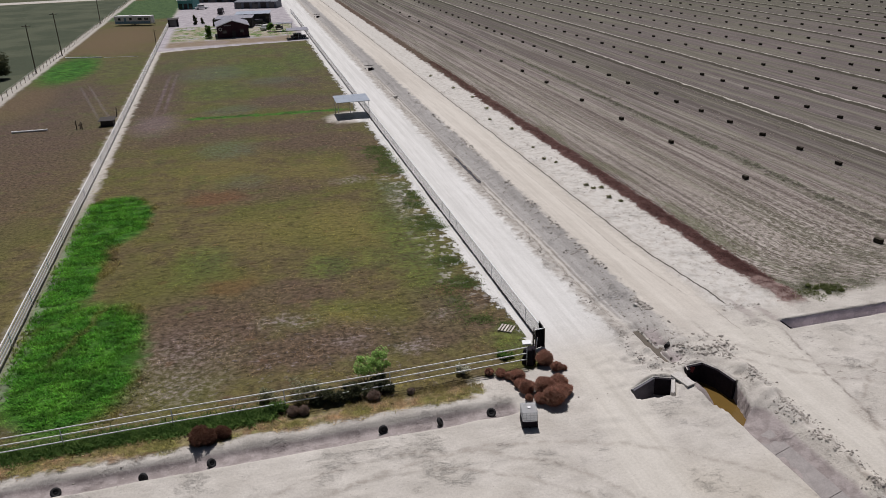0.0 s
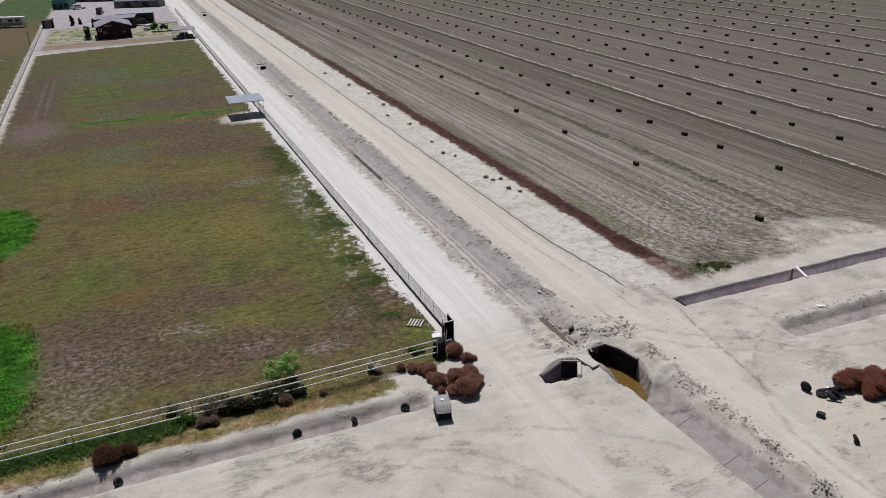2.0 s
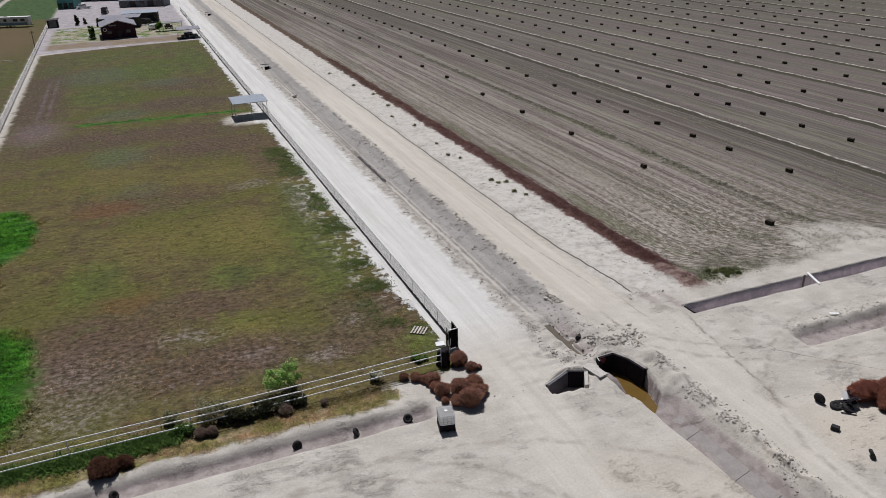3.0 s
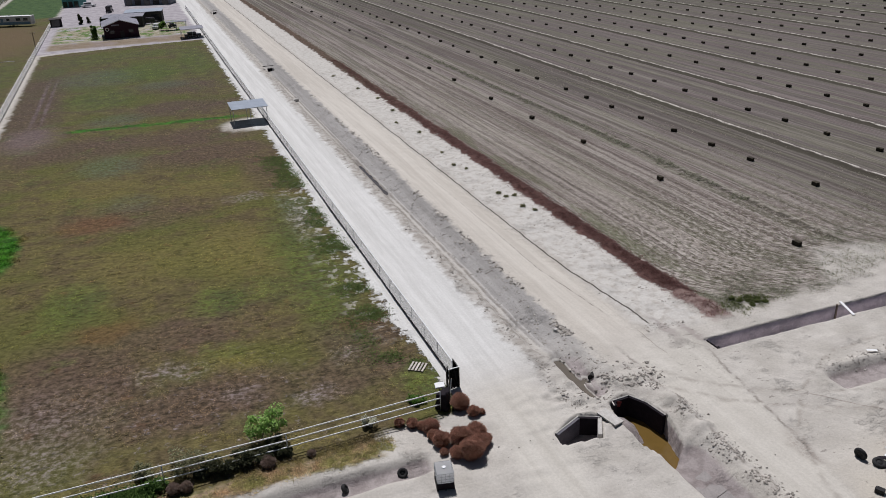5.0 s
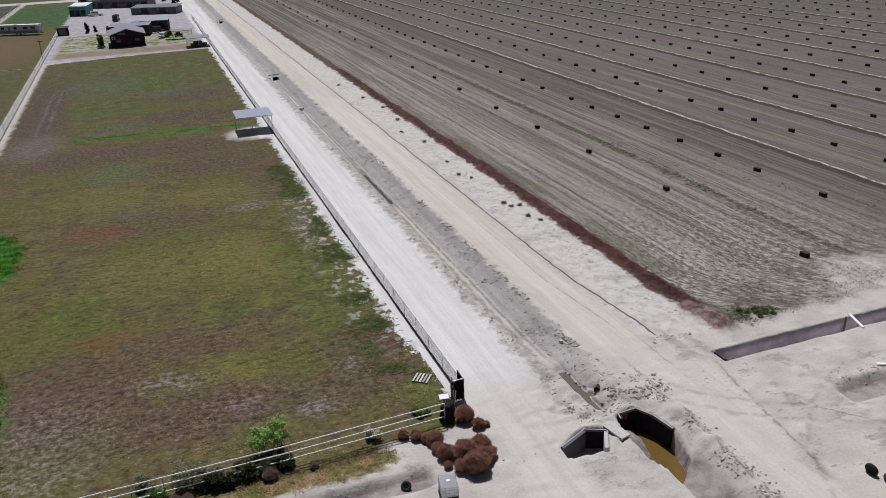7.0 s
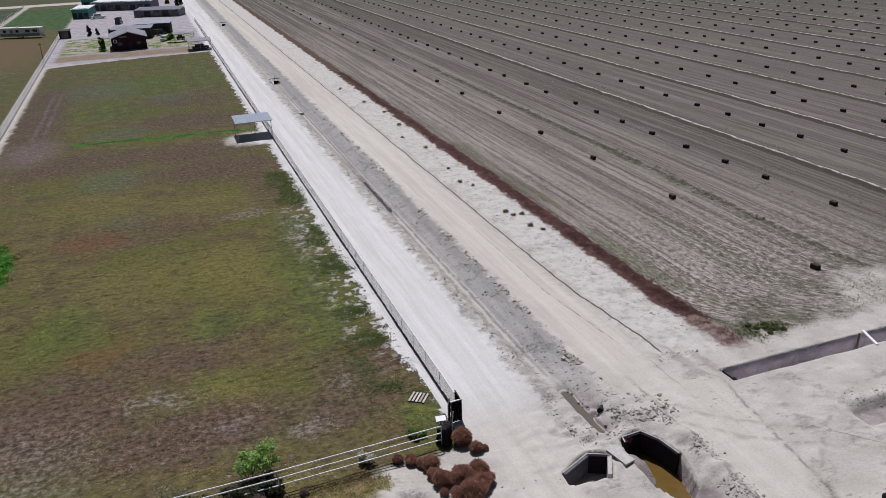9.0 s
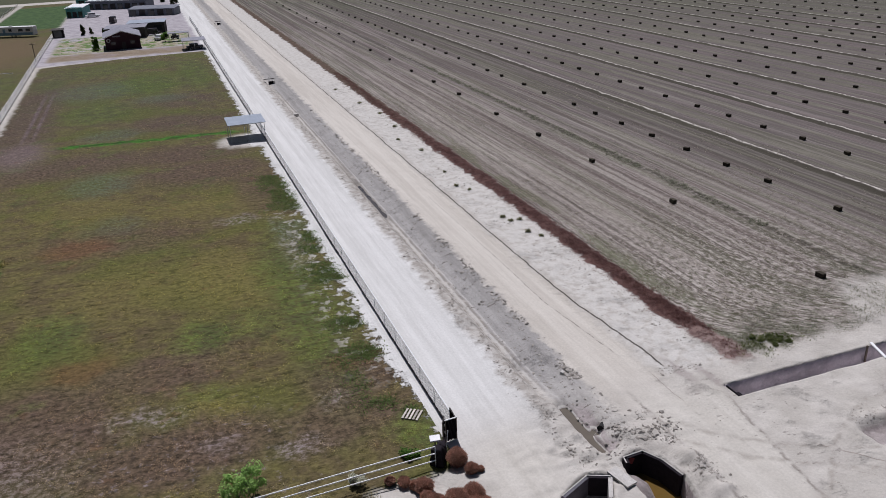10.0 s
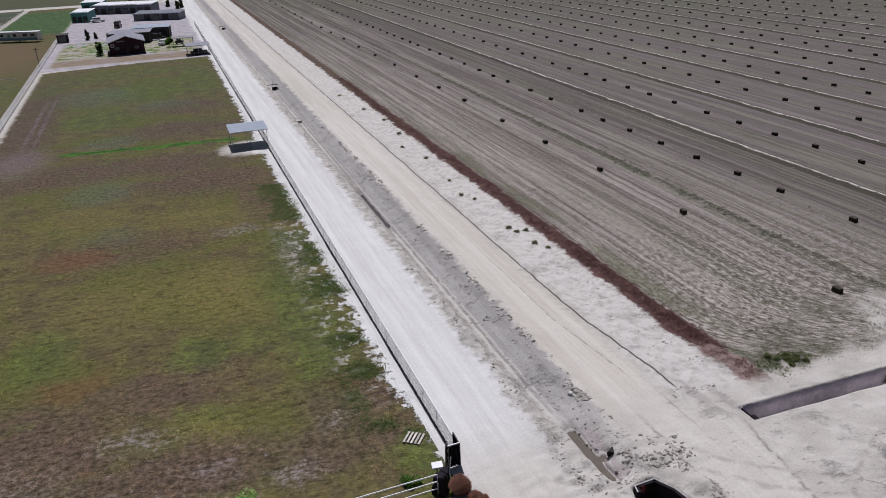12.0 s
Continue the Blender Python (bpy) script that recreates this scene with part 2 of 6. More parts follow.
def make_ground(name):
    """The soil of one piece of the ground: pasture, road, field or yard."""
    T = Tree(name + "_soil")
    roads, has_field, has_grass, yard_soil = name == "road", name == "field", name in ("pasture", "yard"), name == "yard"
    x, y, z = T.xyz()
    big, mid, n1, fine = T.noise(0.06, 3), T.noise(0.4, 4), T.noise(1.3, 4), T.noise(6.0, 5, rough=0.7)
    wob = T.m("SUBTRACT", mid, 0.5)
    j = T.m("ADD", x, T.m("ADD", T.m("MULTIPLY", wob, 2.0), T.m("MULTIPLY", T.m("SUBTRACT", n1, 0.5), 1.4)))
    jy = T.m("ADD", y, T.m("ADD", T.m("MULTIPLY", wob, 1.6), T.m("MULTIPLY", T.m("SUBTRACT", n1, 0.5), 1.2)))
    along = T.m("ADD", T.m("MULTIPLY", T.noise(1.0, 3, stretch=(0.9, 0.02, 1)), 0.65), T.m("MULTIPLY", T.noise(1.0, 4, stretch=(3.0, 0.12, 1)), 0.35))           # streaks that run with the roads
    pebble = T.ramp(T.noise(3.2, 2, rough=0.8), 0.66, 0.72)

    # pale dirt of the yard and the roads
    dirt = T.mix(T.ramp(mid, 0.3, 0.7), (0.425, 0.398, 0.357), (0.525, 0.496, 0.452))
    dirt = T.mix(T.m("MULTIPLY", T.ramp(T.noise(1.0, 5, stretch=(0.22, 0.9, 1), rough=0.6), 0.46, 0.68), 0.4), dirt, (0.395, 0.367, 0.337))
    dirt = T.mix(T.m("MULTIPLY", T.ramp(big, 0.42, 0.6), T.ramp(y, -14, -20)), dirt, (0.50, 0.46, 0.395))
    dirt = T.mix(T.m("MULTIPLY", pebble, 0.35), dirt, (0.22, 0.19, 0.16))
    north = T.ramp(y, -6, 4)
    road_a = T.mix(T.ramp(along, 0.36, 0.64), (0.535, 0.528, 0.506), (0.635, 0.628, 0.608))
    col = T.mix(T.m("MULTIPLY", T.band(j, -2.5, 6.3, 0.6), north), dirt, road_a)
    if roads or yard_soil:
        gravel = T.mix(T.ramp(along, 0.35, 0.65), (0.255, 0.244, 0.232), (0.355, 0.342, 0.328))
        gravel = T.mix(T.m("MULTIPLY", pebble, 0.6), gravel, (0.15, 0.13, 0.11))
        col = T.mix(T.m("MULTIPLY", T.band(j, 7.9, 10.7, 0.35), T.m("MULTIPLY", T.ramp(y, -9, 6), 0.95)), col, gravel)
        col = T.mix(T.m("MULTIPLY", T.band(j, 5.9, 7.9, 0.5), T.m("MULTIPLY", T.ramp(y, -9, 6), 0.85)), col, T.mix(T.ramp(n1, 0.4, 0.62), (0.45, 0.425, 0.39), (0.30, 0.275, 0.245)))
        rim = T.m("ADD", x, T.m("MULTIPLY", wob, 0.12))
        col = T.mix(T.m("MULTIPLY", T.m("MAXIMUM", T.band(rim, 8.0, 8.2, 0.07), T.band(rim, 7.5, 7.6, 0.06)), T.m("MULTIPLY", T.band(y, 4, 120, 6), T.ramp(n1, 0.36, 0.52, 0.25, 0.75))), col, (0.235, 0.21, 0.185))
        col = T.mix(T.m("MULTIPLY", T.m("MAXIMUM", T.band(rim, 7.75, 7.95, 0.06), T.band(rim, 8.3, 8.4, 0.05)), T.m("MULTIPLY", T.band(y, 2, 110, 4), T.ramp(n1, 0.38, 0.5, 0.2, 0.6))), col, (0.54, 0.52, 0.485))
        damp = T.m("MULTIPLY", T.band(rim, 7.55, 8.05, 0.12), T.m("MULTIPLY", T.m("MULTIPLY", T.ramp(y, 38, 42), T.ramp(y, 82, 50)), T.ramp(n1, 0.3, 0.5, 0.5, 1.0)))
        col = T.mix(T.m("MULTIPLY", damp, 0.8), col, (0.155, 0.138, 0.122))
        road_b = T.mix(T.ramp(along, 0.35, 0.65), (0.47, 0.435, 0.385), (0.565, 0.53, 0.475))
        col = T.mix(T.m("MULTIPLY", T.band(j, 10.9, 15.8, 0.35), north), col, road_b)
        jj = T.m("ADD", T.m("SUBTRACT", x, T.ramp(y, 15, 1, 0.0, 1.0)), T.m("ADD", T.m("MULTIPLY", wob, 0.3), T.m("MULTIPLY", T.m("SUBTRACT", n1, 0.5), 0.12)))
    if roads or has_field:
        crust = T.mix(T.ramp(n1, 0.42, 0.72), (0.535, 0.515, 0.48), (0.42, 0.39, 0.35))
        col = T.mix(T.m("MULTIPLY", T.band(j, 16.3, 21.3, 0.4), T.ramp(jy, -1.5, 1)), col, crust)
    if roads or yard_soil:
        line = T.m("MULTIPLY", T.m("MULTIPLY", T.band(jj, 15.94, 16.07, 0.03), T.ramp(n1, 0.3, 0.42, 0.55, 1.0)), T.ramp(y, 0.8, 1.3))
        line = T.m("MAXIMUM", line, T.m("MULTIPLY", T.m("MULTIPLY", T.band(jj, 13.88, 13.98, 0.05), T.ramp(n1, 0.42, 0.6, 0.1, 0.7)), T.m("MULTIPLY", T.ramp(y, 60, 10), T.ramp(y, 2, 6))))
        col = T.mix(T.m("MULTIPLY", line, 0.9), col, (0.06, 0.05, 0.042))
        # damp smears and worn edges where the eastern road meets the yard
        smear = T.m("MAXIMUM", T.blob(j, jy, 17.8, -0.2, 0.4, 2.0, 0.5), T.m("MAXIMUM", T.blob(j, jy, 17.2, -2.4, 0.7, 0.5, 0.5), T.blob(j, jy, 19.0, -1.6, 0.35, 1.6, 0.6)))
        col = T.mix(T.m("MULTIPLY", smear, T.ramp(fine, 0.35, 0.6, 0.35, 0.8)), col, (0.30, 0.262, 0.245))
        lane = T.m("ADD", x, T.m("ADD", T.m("MULTIPLY", wob, 0.5), T.m("MULTIPLY", T.m("SUBTRACT", n1, 0.5), 0.7)))
        east = T.m("ADD", 19.3, T.m("MULTIPLY", y, 0.155))
        west = T.m("ADD", 13.05, T.m("MULTIPLY", y, 0.03))
        smooth_lane = T.m("MULTIPLY", T.m("MULTIPLY", T.ramp(T.m("SUBTRACT", lane, west), -0.1, 0.4), T.ramp(T.m("SUBTRACT", lane, east), 0.1, -0.5)), T.ramp(y, 0, -4))
        curve = T.m("ADD", 2.0, T.m("MULTIPLY", T.m("MULTIPLY", y, y), 0.012))
        left_lane = T.m("MULTIPLY", T.band(T.m("SUBTRACT", lane, T.m("MULTIPLY", curve, -0.6)), 2.2, 6.0, 0.8), T.m("MULTIPLY", T.ramp(y, 0, -4), T.ramp(y, -30, -16)))
        smooth_lane = T.m("MAXIMUM", smooth_lane, left_lane)
        col = T.mix(T.m("MULTIPLY", smooth_lane, 0.8), col, T.mix(T.ramp(along, 0.36, 0.64), (0.475, 0.448, 0.398), (0.55, 0.522, 0.47)))
        fringe = T.band(T.m("SUBTRACT", lane, T.m("ADD", east, T.ramp(y, -4, 0, 0.0, -2.5))), -0.1, 0.12, 0.1)
        worn_edge = T.m("MAXIMUM", T.m("MULTIPLY", T.band(T.m("SUBTRACT", lane, west), -0.25, 0.0, 0.12), T.band(y, -26, -1.5, 1.5)), T.m("MULTIPLY", fringe, T.band(y, -16.5, -3, 1.5)))
        col = T.mix(T.m("MULTIPLY", worn_edge, T.ramp(n1, 0.38, 0.6, 0.1, 0.75)), col, (0.22, 0.195, 0.17))
        tyre = T.m("MULTIPLY", T.band(jj, 14.64, 14.7, 0.03), T.band(y, -3.2, 0.5, 0.4))
        col = T.mix(T.m("MULTIPLY", tyre, 0.7), col, (0.25, 0.22, 0.19))
    if yard_soil:
        # wheel tracks that turn through the junction
        for cx, cy, r in ((-14, -26, 13.5), (-14, -26, 15.2), (-9, -33, 21.5), (31, 9, 22.3), (31, 9, 24.0), (31, -24, 16.5)):
            a, b = T.m("SUBTRACT", x, cx), T.m("SUBTRACT", y, cy)
            d = T.m("SQRT", T.m("ADD", T.m("MULTIPLY", a, a), T.m("MULTIPLY", b, b)))
            d = T.m("ADD", d, T.m("MULTIPLY", wob, 1.2))
            trk = T.m("MULTIPLY", T.band(d, r - 0.18, r + 0.18, 0.2), T.m("MULTIPLY", T.ramp(n1, 0.35, 0.6), T.ramp(y, -3, -6)))
            col = T.mix(T.m("MULTIPLY", trk, 0.6), col, (0.31, 0.28, 0.245))
        diag = T.m("ADD", T.m("ADD", y, 10.63), T.m("ADD", T.m("MULTIPLY", T.m("SUBTRACT", x, 20.55), 1.1), T.m("MULTIPLY", wob, 0.7)))
        line = T.m("MULTIPLY", T.m("MAXIMUM", T.band(diag, -0.07, 0.07, 0.08), T.m("MULTIPLY", T.band(diag, -2.6, -2.5, 0.12), 0.6)), T.m("MULTIPLY", T.ramp(x, 19.6, 20.6), T.ramp(n1, 0.36, 0.55, 0.2, 0.8)))
        line = T.m("MAXIMUM", line, T.m("MULTIPLY", T.blob(j, jy, 16.8, -15.4, 0.5, 1.6, 0.5), T.ramp(fine, 0.4, 0.6, 0.1, 0.6)))
        col = T.mix(line, col, (0.27, 0.235, 0.205))
    # dug earth: trenches and channel are darker below ground level
    dug = T.m("MULTIPLY", T.ramp(z, -0.1, -0.34), T.m("SUBTRACT", 1.0, T.m("MULTIPLY", T.band(x, 6.0, 11.4, 0.2), T.ramp(y, -1.5, 0.5))))
    col = T.mix(T.m("MULTIPLY", dug, 0.85), col, T.mix(T.ramp(n1, 0.4, 0.6), (0.225, 0.19, 0.187), (0.315, 0.275, 0.27)))

    if roads or has_field:
        # trench soil paled to lavender: skylight on its shaded wall put into colour
        trench = T.m("MULTIPLY", T.ramp(z, -0.08, -0.2), T.m("MULTIPLY", T.ramp(x, 19.0, 19.3), T.band(y, -4.6, -2.2, 0.1)))
        col = T.mix(T.m("MULTIPLY", trench, 0.9), col, T.mix(T.ramp(n1, 0.4, 0.6), (0.50, 0.455, 0.475), (0.62, 0.565, 0.585)))
    if roads or yard_soil:
        salt = T.m("MULTIPLY", T.band(z, -0.53, -0.44, 0.03), T.m("MULTIPLY", T.band(x, 6.5, 9.6, 0.2), T.band(y, -6.2, 0.8, 0.3)))
        col = T.mix(T.m("MULTIPLY", salt, 0.85), col, (0.60, 0.575, 0.53))

    if roads or yard_soil:
        fleck = T.ramp(T.noise(2.1, 3, stretch=(0.55, 1.25, 1), rough=0.6), 0.63, 0.69)
        rutted = T.m("MAXIMUM", T.m("MULTIPLY", T.band(j, 5.9, 11.0, 0.4), T.ramp(y, -9, 0)), T.m("MULTIPLY", T.band(j, 16.4, 21.2, 0.3), 0.6))
        rutted = T.m("MAXIMUM", rutted, T.m("MULTIPLY", T.ramp(y, -4, -7), T.ramp(T.noise(0.2, 3), 0.48, 0.6, 0.0, 0.22)))
        col = T.mix(T.m("MULTIPLY", T.m("MULTIPLY", fleck, rutted), T.ramp(y, 110, 60, 0.2, 0.8)), col, (0.15, 0.13, 0.115))
    field = past = crop = 0.0
    # reddish dead weeds along the field
    red = T.m("MULTIPLY", T.band(T.m("SUBTRACT", j, T.ramp(y, 9, 0, 0.0, 0.55)), 21.35, 23.3, 0.25), T.ramp(jy, -1.2, 0.2))
    if has_field:
        # stubble of the mown field
        turn_in = T.m("MAXIMUM", T.m("SUBTRACT", 11.0, y), 0.0)
        u = T.m("SUBTRACT", x, T.m("MULTIPLY", T.m("MULTIPLY", turn_in, turn_in), 0.055))
        bent = T.node("ShaderNodeCombineXYZ")
        T.plug(bent.inputs[0], u)
        T.plug(bent.inputs[1], y)
        bent = bent.outputs[0]
        row = T.m("ADD", T.m("MULTIPLY", T.noise(1.0, 4, bent, (1.3, 0.03, 1), rough=0.6), 0.55), T.m("MULTIPLY", T.noise(1.0, 4, bent, (4.0, 0.25, 1), rough=0.7), 0.45))
        row2 = T.noise(1.0, 3, bent, (0.55, 0.012, 1))
        close = T.ramp(T.m("ADD", x, T.m("MULTIPLY", y, 0.12)), 64, 34)
        stub = T.mix(T.ramp(row, 0.37, 0.63), T.mix(close, (0.106, 0.090, 0.086), (0.142, 0.118, 0.105)), T.mix(close, (0.146, 0.126, 0.119), (0.37, 0.335, 0.30)))
        stub = T.mix(T.m("MULTIPLY", T.ramp(row2, 0.47, 0.58), 0.6), stub, T.mix(T.ramp(row, 0.38, 0.62), (0.105, 0.103, 0.070), (0.195, 0.19, 0.14)))
        stub = T.mix(T.m("MULTIPLY", T.ramp(row2, 0.46, 0.36), 0.5), stub, T.mix(T.ramp(row, 0.38, 0.62), (0.105, 0.080, 0.077), (0.205, 0.165, 0.158)))
        # dark drill lines, with the shadows of windrow residue put into the colour
        drill = T.m("SINE", T.m("ADD", T.m("MULTIPLY", x, 2 * math.pi / 1.15), T.m("MULTIPLY", T.noise(0.45, 4), 14.0)))
        drill = T.m("MULTIPLY", T.ramp(drill, 0.35, 0.95), T.ramp(T.noise(1.0, 3, stretch=(0.6, 0.06, 1)), 0.42, 0.6))
        stub = T.mix(T.m("MULTIPLY", drill, 0.2), stub, T.mix(close, (0.066, 0.058, 0.05), (0.088, 0.076, 0.06)))
        stub = T.mix(T.m("MULTIPLY", T.ramp(fine, 0.52, 0.7), T.m("ADD", T.m("MULTIPLY", close, 0.5), 0.12)), stub, (0.38, 0.35, 0.30))
        stub = T.mix(T.m("MULTIPLY", T.ramp(fine, 0.48, 0.34), T.m("ADD", T.m("MULTIPLY", close, 0.35), 0.15)), stub, (0.065, 0.056, 0.045))
        olive = T.m("MULTIPLY", T.band(j, 23.2, 25.6, 0.9), T.m("MULTIPLY", T.m("MULTIPLY", T.ramp(y, -2, 4), T.ramp(y, 95, 55)), T.ramp(fine, 0.42, 0.56, 0.15, 0.75)))
        olive = T.m("MULTIPLY", olive, T.ramp(T.noise(1.0, 3, stretch=(0.4, 0.09, 1)), 0.40, 0.56))
        swath = T.noise(1.0, 3, bent, (0.62, 0.006, 1), rough=0.75)
        stub = T.mix(T.m("MULTIPLY", T.ramp(swath, 0.535, 0.57), T.ramp(x, 62, 40, 0.1, 0.5)), stub, (0.30, 0.265, 0.235))
        stub = T.mix(T.m("MULTIPLY", T.ramp(swath, 0.455, 0.42), T.ramp(x, 62, 40, 0.1, 0.55)), stub, (0.115, 0.088, 0.078))
        wheel = T.noise(1.0, 3, bent, (1.7, 0.010, 1), rough=0.7)
        stub = T.mix(T.m("MULTIPLY", T.ramp(wheel, 0.54, 0.60), T.ramp(x, 110, 50, 0.15, 0.6)), stub, (0.088, 0.075, 0.065))
        stub = T.mix(T.m("MULTIPLY", T.ramp(wheel, 0.45, 0.39), T.ramp(x, 110, 50, 0.1, 0.45)), stub, (0.30, 0.272, 0.245))
        clump = T.noise(2.0, 4, bent, (1.5, 0.7, 1), rough=0.65)
        stub = T.mix(T.m("MULTIPLY", T.ramp(clump, 0.53, 0.59), T.m("MULTIPLY", close, T.ramp(y, 32, 8, 0.25, 0.85))), stub, (0.082, 0.078, 0.05))
        stub = T.mix(T.m("MULTIPLY", T.ramp(clump, 0.46, 0.40), T.m("MULTIPLY", close, T.ramp(y, 32, 8, 0.2, 0.7))), stub, (0.46, 0.425, 0.38))
        stub = T.mix(olive, stub, (0.105, 0.112, 0.058))
        # dry ridges between the irrigation checks
        lean = T.m("MULTIPLY", T.m("MULTIPLY", T.m("SUBTRACT", y, 110), 0.016), T.ramp(x, 85, 135))
        across = T.m("MINIMUM", T.m("MAXIMUM", T.m("SUBTRACT", T.m("SUBTRACT", T.m("ADD", x, T.m("MULTIPLY", wob, 0.5)), lean), 60.0), 0.0), 240.0)
        across = T.m("MULTIPLY", T.m("SUBTRACT", 1.0, T.m("SQRT", T.m("SUBTRACT", 1.0, T.m("MULTIPLY", across, 0.004)))), 500.0)
        k = T.m("FLOORED_MODULO", T.m("SUBTRACT", across, 1.1 - 8.83), 17.66)
        ridge = T.m("MULTIPLY", T.band(k, 8.66, 9.0, 0.08), T.ramp(x, 50, 56))
        furrow = T.m("MULTIPLY", T.band(k, 7.75, 8.6, 0.12), T.ramp(x, 50, 56))
        k2 = T.band(T.m("ADD", x, wob), 41.9, 42.9, 0.3)
        stub = T.mix(T.m("MULTIPLY", T.m("MAXIMUM", furrow, T.m("MULTIPLY", k2, T.ramp(n1, 0.4, 0.55))), 0.8), stub, (0.052, 0.048, 0.034))
        stub = T.mix(T.m("MULTIPLY", ridge, T.ramp(n1, 0.36, 0.52, 0.15, 1.0)), stub, (0.50, 0.47, 0.42))
        # stubble darker and greener towards the far side
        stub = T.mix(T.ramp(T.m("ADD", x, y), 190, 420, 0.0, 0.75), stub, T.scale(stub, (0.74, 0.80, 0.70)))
        field = T.m("MULTIPLY", T.ramp(j, 22.8, 23.5), T.ramp(T.m("ADD", jy, T.m("MULTIPLY", wob, 3.0)), T.m("ADD", T.m("MULTIPLY", T.blob(x, y, 41.5, 3.5, 5.0, 9.0, 0.5), 5.5), -0.8), T.m("ADD", T.m("MULTIPLY", T.blob(x, y, 41.5, 3.5, 5.0, 9.0, 0.5), 6.0), 1.6)))
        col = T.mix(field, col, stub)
    if roads or has_field:
        col = T.mix(red, col, T.mix(T.ramp(y, 7, 2), T.mix(T.ramp(y, 50, 130), T.mix(T.ramp(n1, 0.4, 0.6), (0.075, 0.040, 0.036), (0.135, 0.078, 0.068)), T.mix(T.ramp(n1, 0.4, 0.6), (0.075, 0.058, 0.04), (0.12, 0.08, 0.062))), T.mix(T.ramp(n1, 0.38, 0.6), (0.15, 0.098, 0.088), (0.27, 0.20, 0.18))))

    # pasture
    if has_grass:
        p, pf = verge_colour(T) if yard_soil else pasture_colour(T, x, y)
        edge = T.m("ADD", j, T.m("ADD", T.m("MULTIPLY", T.m("SUBTRACT", fine, 0.5), 1.8), T.m("MULTIPLY", T.m("SUBTRACT", n1, 0.5), 1.6)))
        past = T.m("MULTIPLY", T.ramp(T.m("SUBTRACT", edge, T.ramp(y, 9, 3, 0.5, 1.1)), -1.5, -1.9), T.m("MULTIPLY", T.ramp(jy, -6.6, -5.9), T.ramp(T.m("ADD", T.m("MULTIPLY", x, T.m("MULTIPLY", x, 0.0035)), jy), 181.8, 181.0)))
        past = T.m("MULTIPLY", past, T.m("SUBTRACT", 1.0, T.m("MULTIPLY", T.band(j, -6.5, 1, 0.6), T.ramp(jy, -3.5, -4.2))))
        past = T.m("MULTIPLY", past, T.m("SUBTRACT", 1.0, T.blob(j, jy, -2.4, 81.0, 4.6, 4.2, 0.25)))
        wester = T.m("MULTIPLY", T.ramp(j, -41.6, -42.6), T.m("MULTIPLY", T.ramp(jy, -6.6, -5.9), T.ramp(y, 376, 374)))
        past = T.m("MAXIMUM", past, wester)
        gaps = T.m("MULTIPLY", T.ramp(T.noise(0.95, 4, rough=0.65), 0.53, 0.60), T.m("MULTIPLY", T.ramp(x, -5.6, -2.6), T.band(y, 9, 48, 4)))
        past = T.m("MULTIPLY", past, T.m("SUBTRACT", 1.0, T.m("MULTIPLY", gaps, 0.65)))
        # bare strips under the inner and the western fence
        lx = T.m("ADD", j, T.m("MULTIPLY", y, 0.0115))
        past = T.m("MULTIPLY", past, T.m("SUBTRACT", 1.0, T.m("MULTIPLY", T.band(lx, -40.9, -38.7, 0.5), T.ramp(y, 36, 60, 0.3, 0.95))))
        past = T.m("MULTIPLY", past, T.m("SUBTRACT", 1.0, T.m("MULTIPLY", T.band(j, -68.6, -65.8, 0.6), 0.85)))
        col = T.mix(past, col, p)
        # crop beyond the western fence, and the weedy yard round the house
        crop = T.m("MULTIPLY", T.ramp(j, -68.4, -69.4), T.ramp(y, 374, 372))
        crop = T.m("MAXIMUM", crop, T.m("MULTIPLY", T.band(j, -66, -43, 1.0), T.band(y, 268, 360, 2)))
        col = T.mix(crop, col, T.mix(T.ramp(x, -70, -66), T.mix(T.ramp(big, 0.4, 0.6), (0.060, 0.072, 0.046), (0.088, 0.098, 0.064)), T.mix(T.ramp(mid, 0.4, 0.6), (0.046, 0.082, 0.034), (0.072, 0.118, 0.045))))
        lot = T.m("MULTIPLY", T.band(j, -42.5, -1.2, 0.6), T.band(y, 178, 372, 1.5))
        lot = T.m("MULTIPLY", lot, T.m("SUBTRACT", 1.0, past))
        col = T.mix(lot, col, T.mix(T.ramp(mid, 0.35, 0.65), (0.31, 0.288, 0.305), (0.42, 0.392, 0.41)))
        yard = T.m("MULTIPLY", T.band(x, -40, -3, 1.0), T.band(y, 184, 232, 2.0))
        col = T.mix(T.m("MULTIPLY", yard, T.ramp(T.noise(0.13, 4), 0.40, 0.5)), col, T.mix(T.ramp(mid, 0.4, 0.6), (0.36, 0.33, 0.26), (0.25, 0.225, 0.15)))
        col = T.mix(T.m("MULTIPLY", yard, T.m("MULTIPLY", T.ramp(T.noise(0.3, 5, rough=0.7), 0.49, 0.56), T.ramp(y, 194, 200))), col, (0.10, 0.165, 0.045))
        col = T.mix(T.m("MULTIPLY", yard, T.m("MULTIPLY", T.ramp(y, 197, 193), 0.7)), col, (0.20, 0.145, 0.105))
    beyond = T.ramp(y, 386, 390)
    col = T.mix(beyond, col, T.mix(T.ramp(x, 15, 30), (0.075, 0.08, 0.045), stub if has_field else (0.09, 0.08, 0.07)))
    col = T.scale(col, T.mix(T.ramp(fine, 0.2, 0.8), (0.90, 0.90, 0.90), (1.09, 1.09, 1.09)))
    # broken crust: wrinkled in patches on the yard, the ditch bank and the salt strip
    wrinkle = T.noise(1.1, 7, stretch=(0.6, 1.3, 1), rough=0.78)
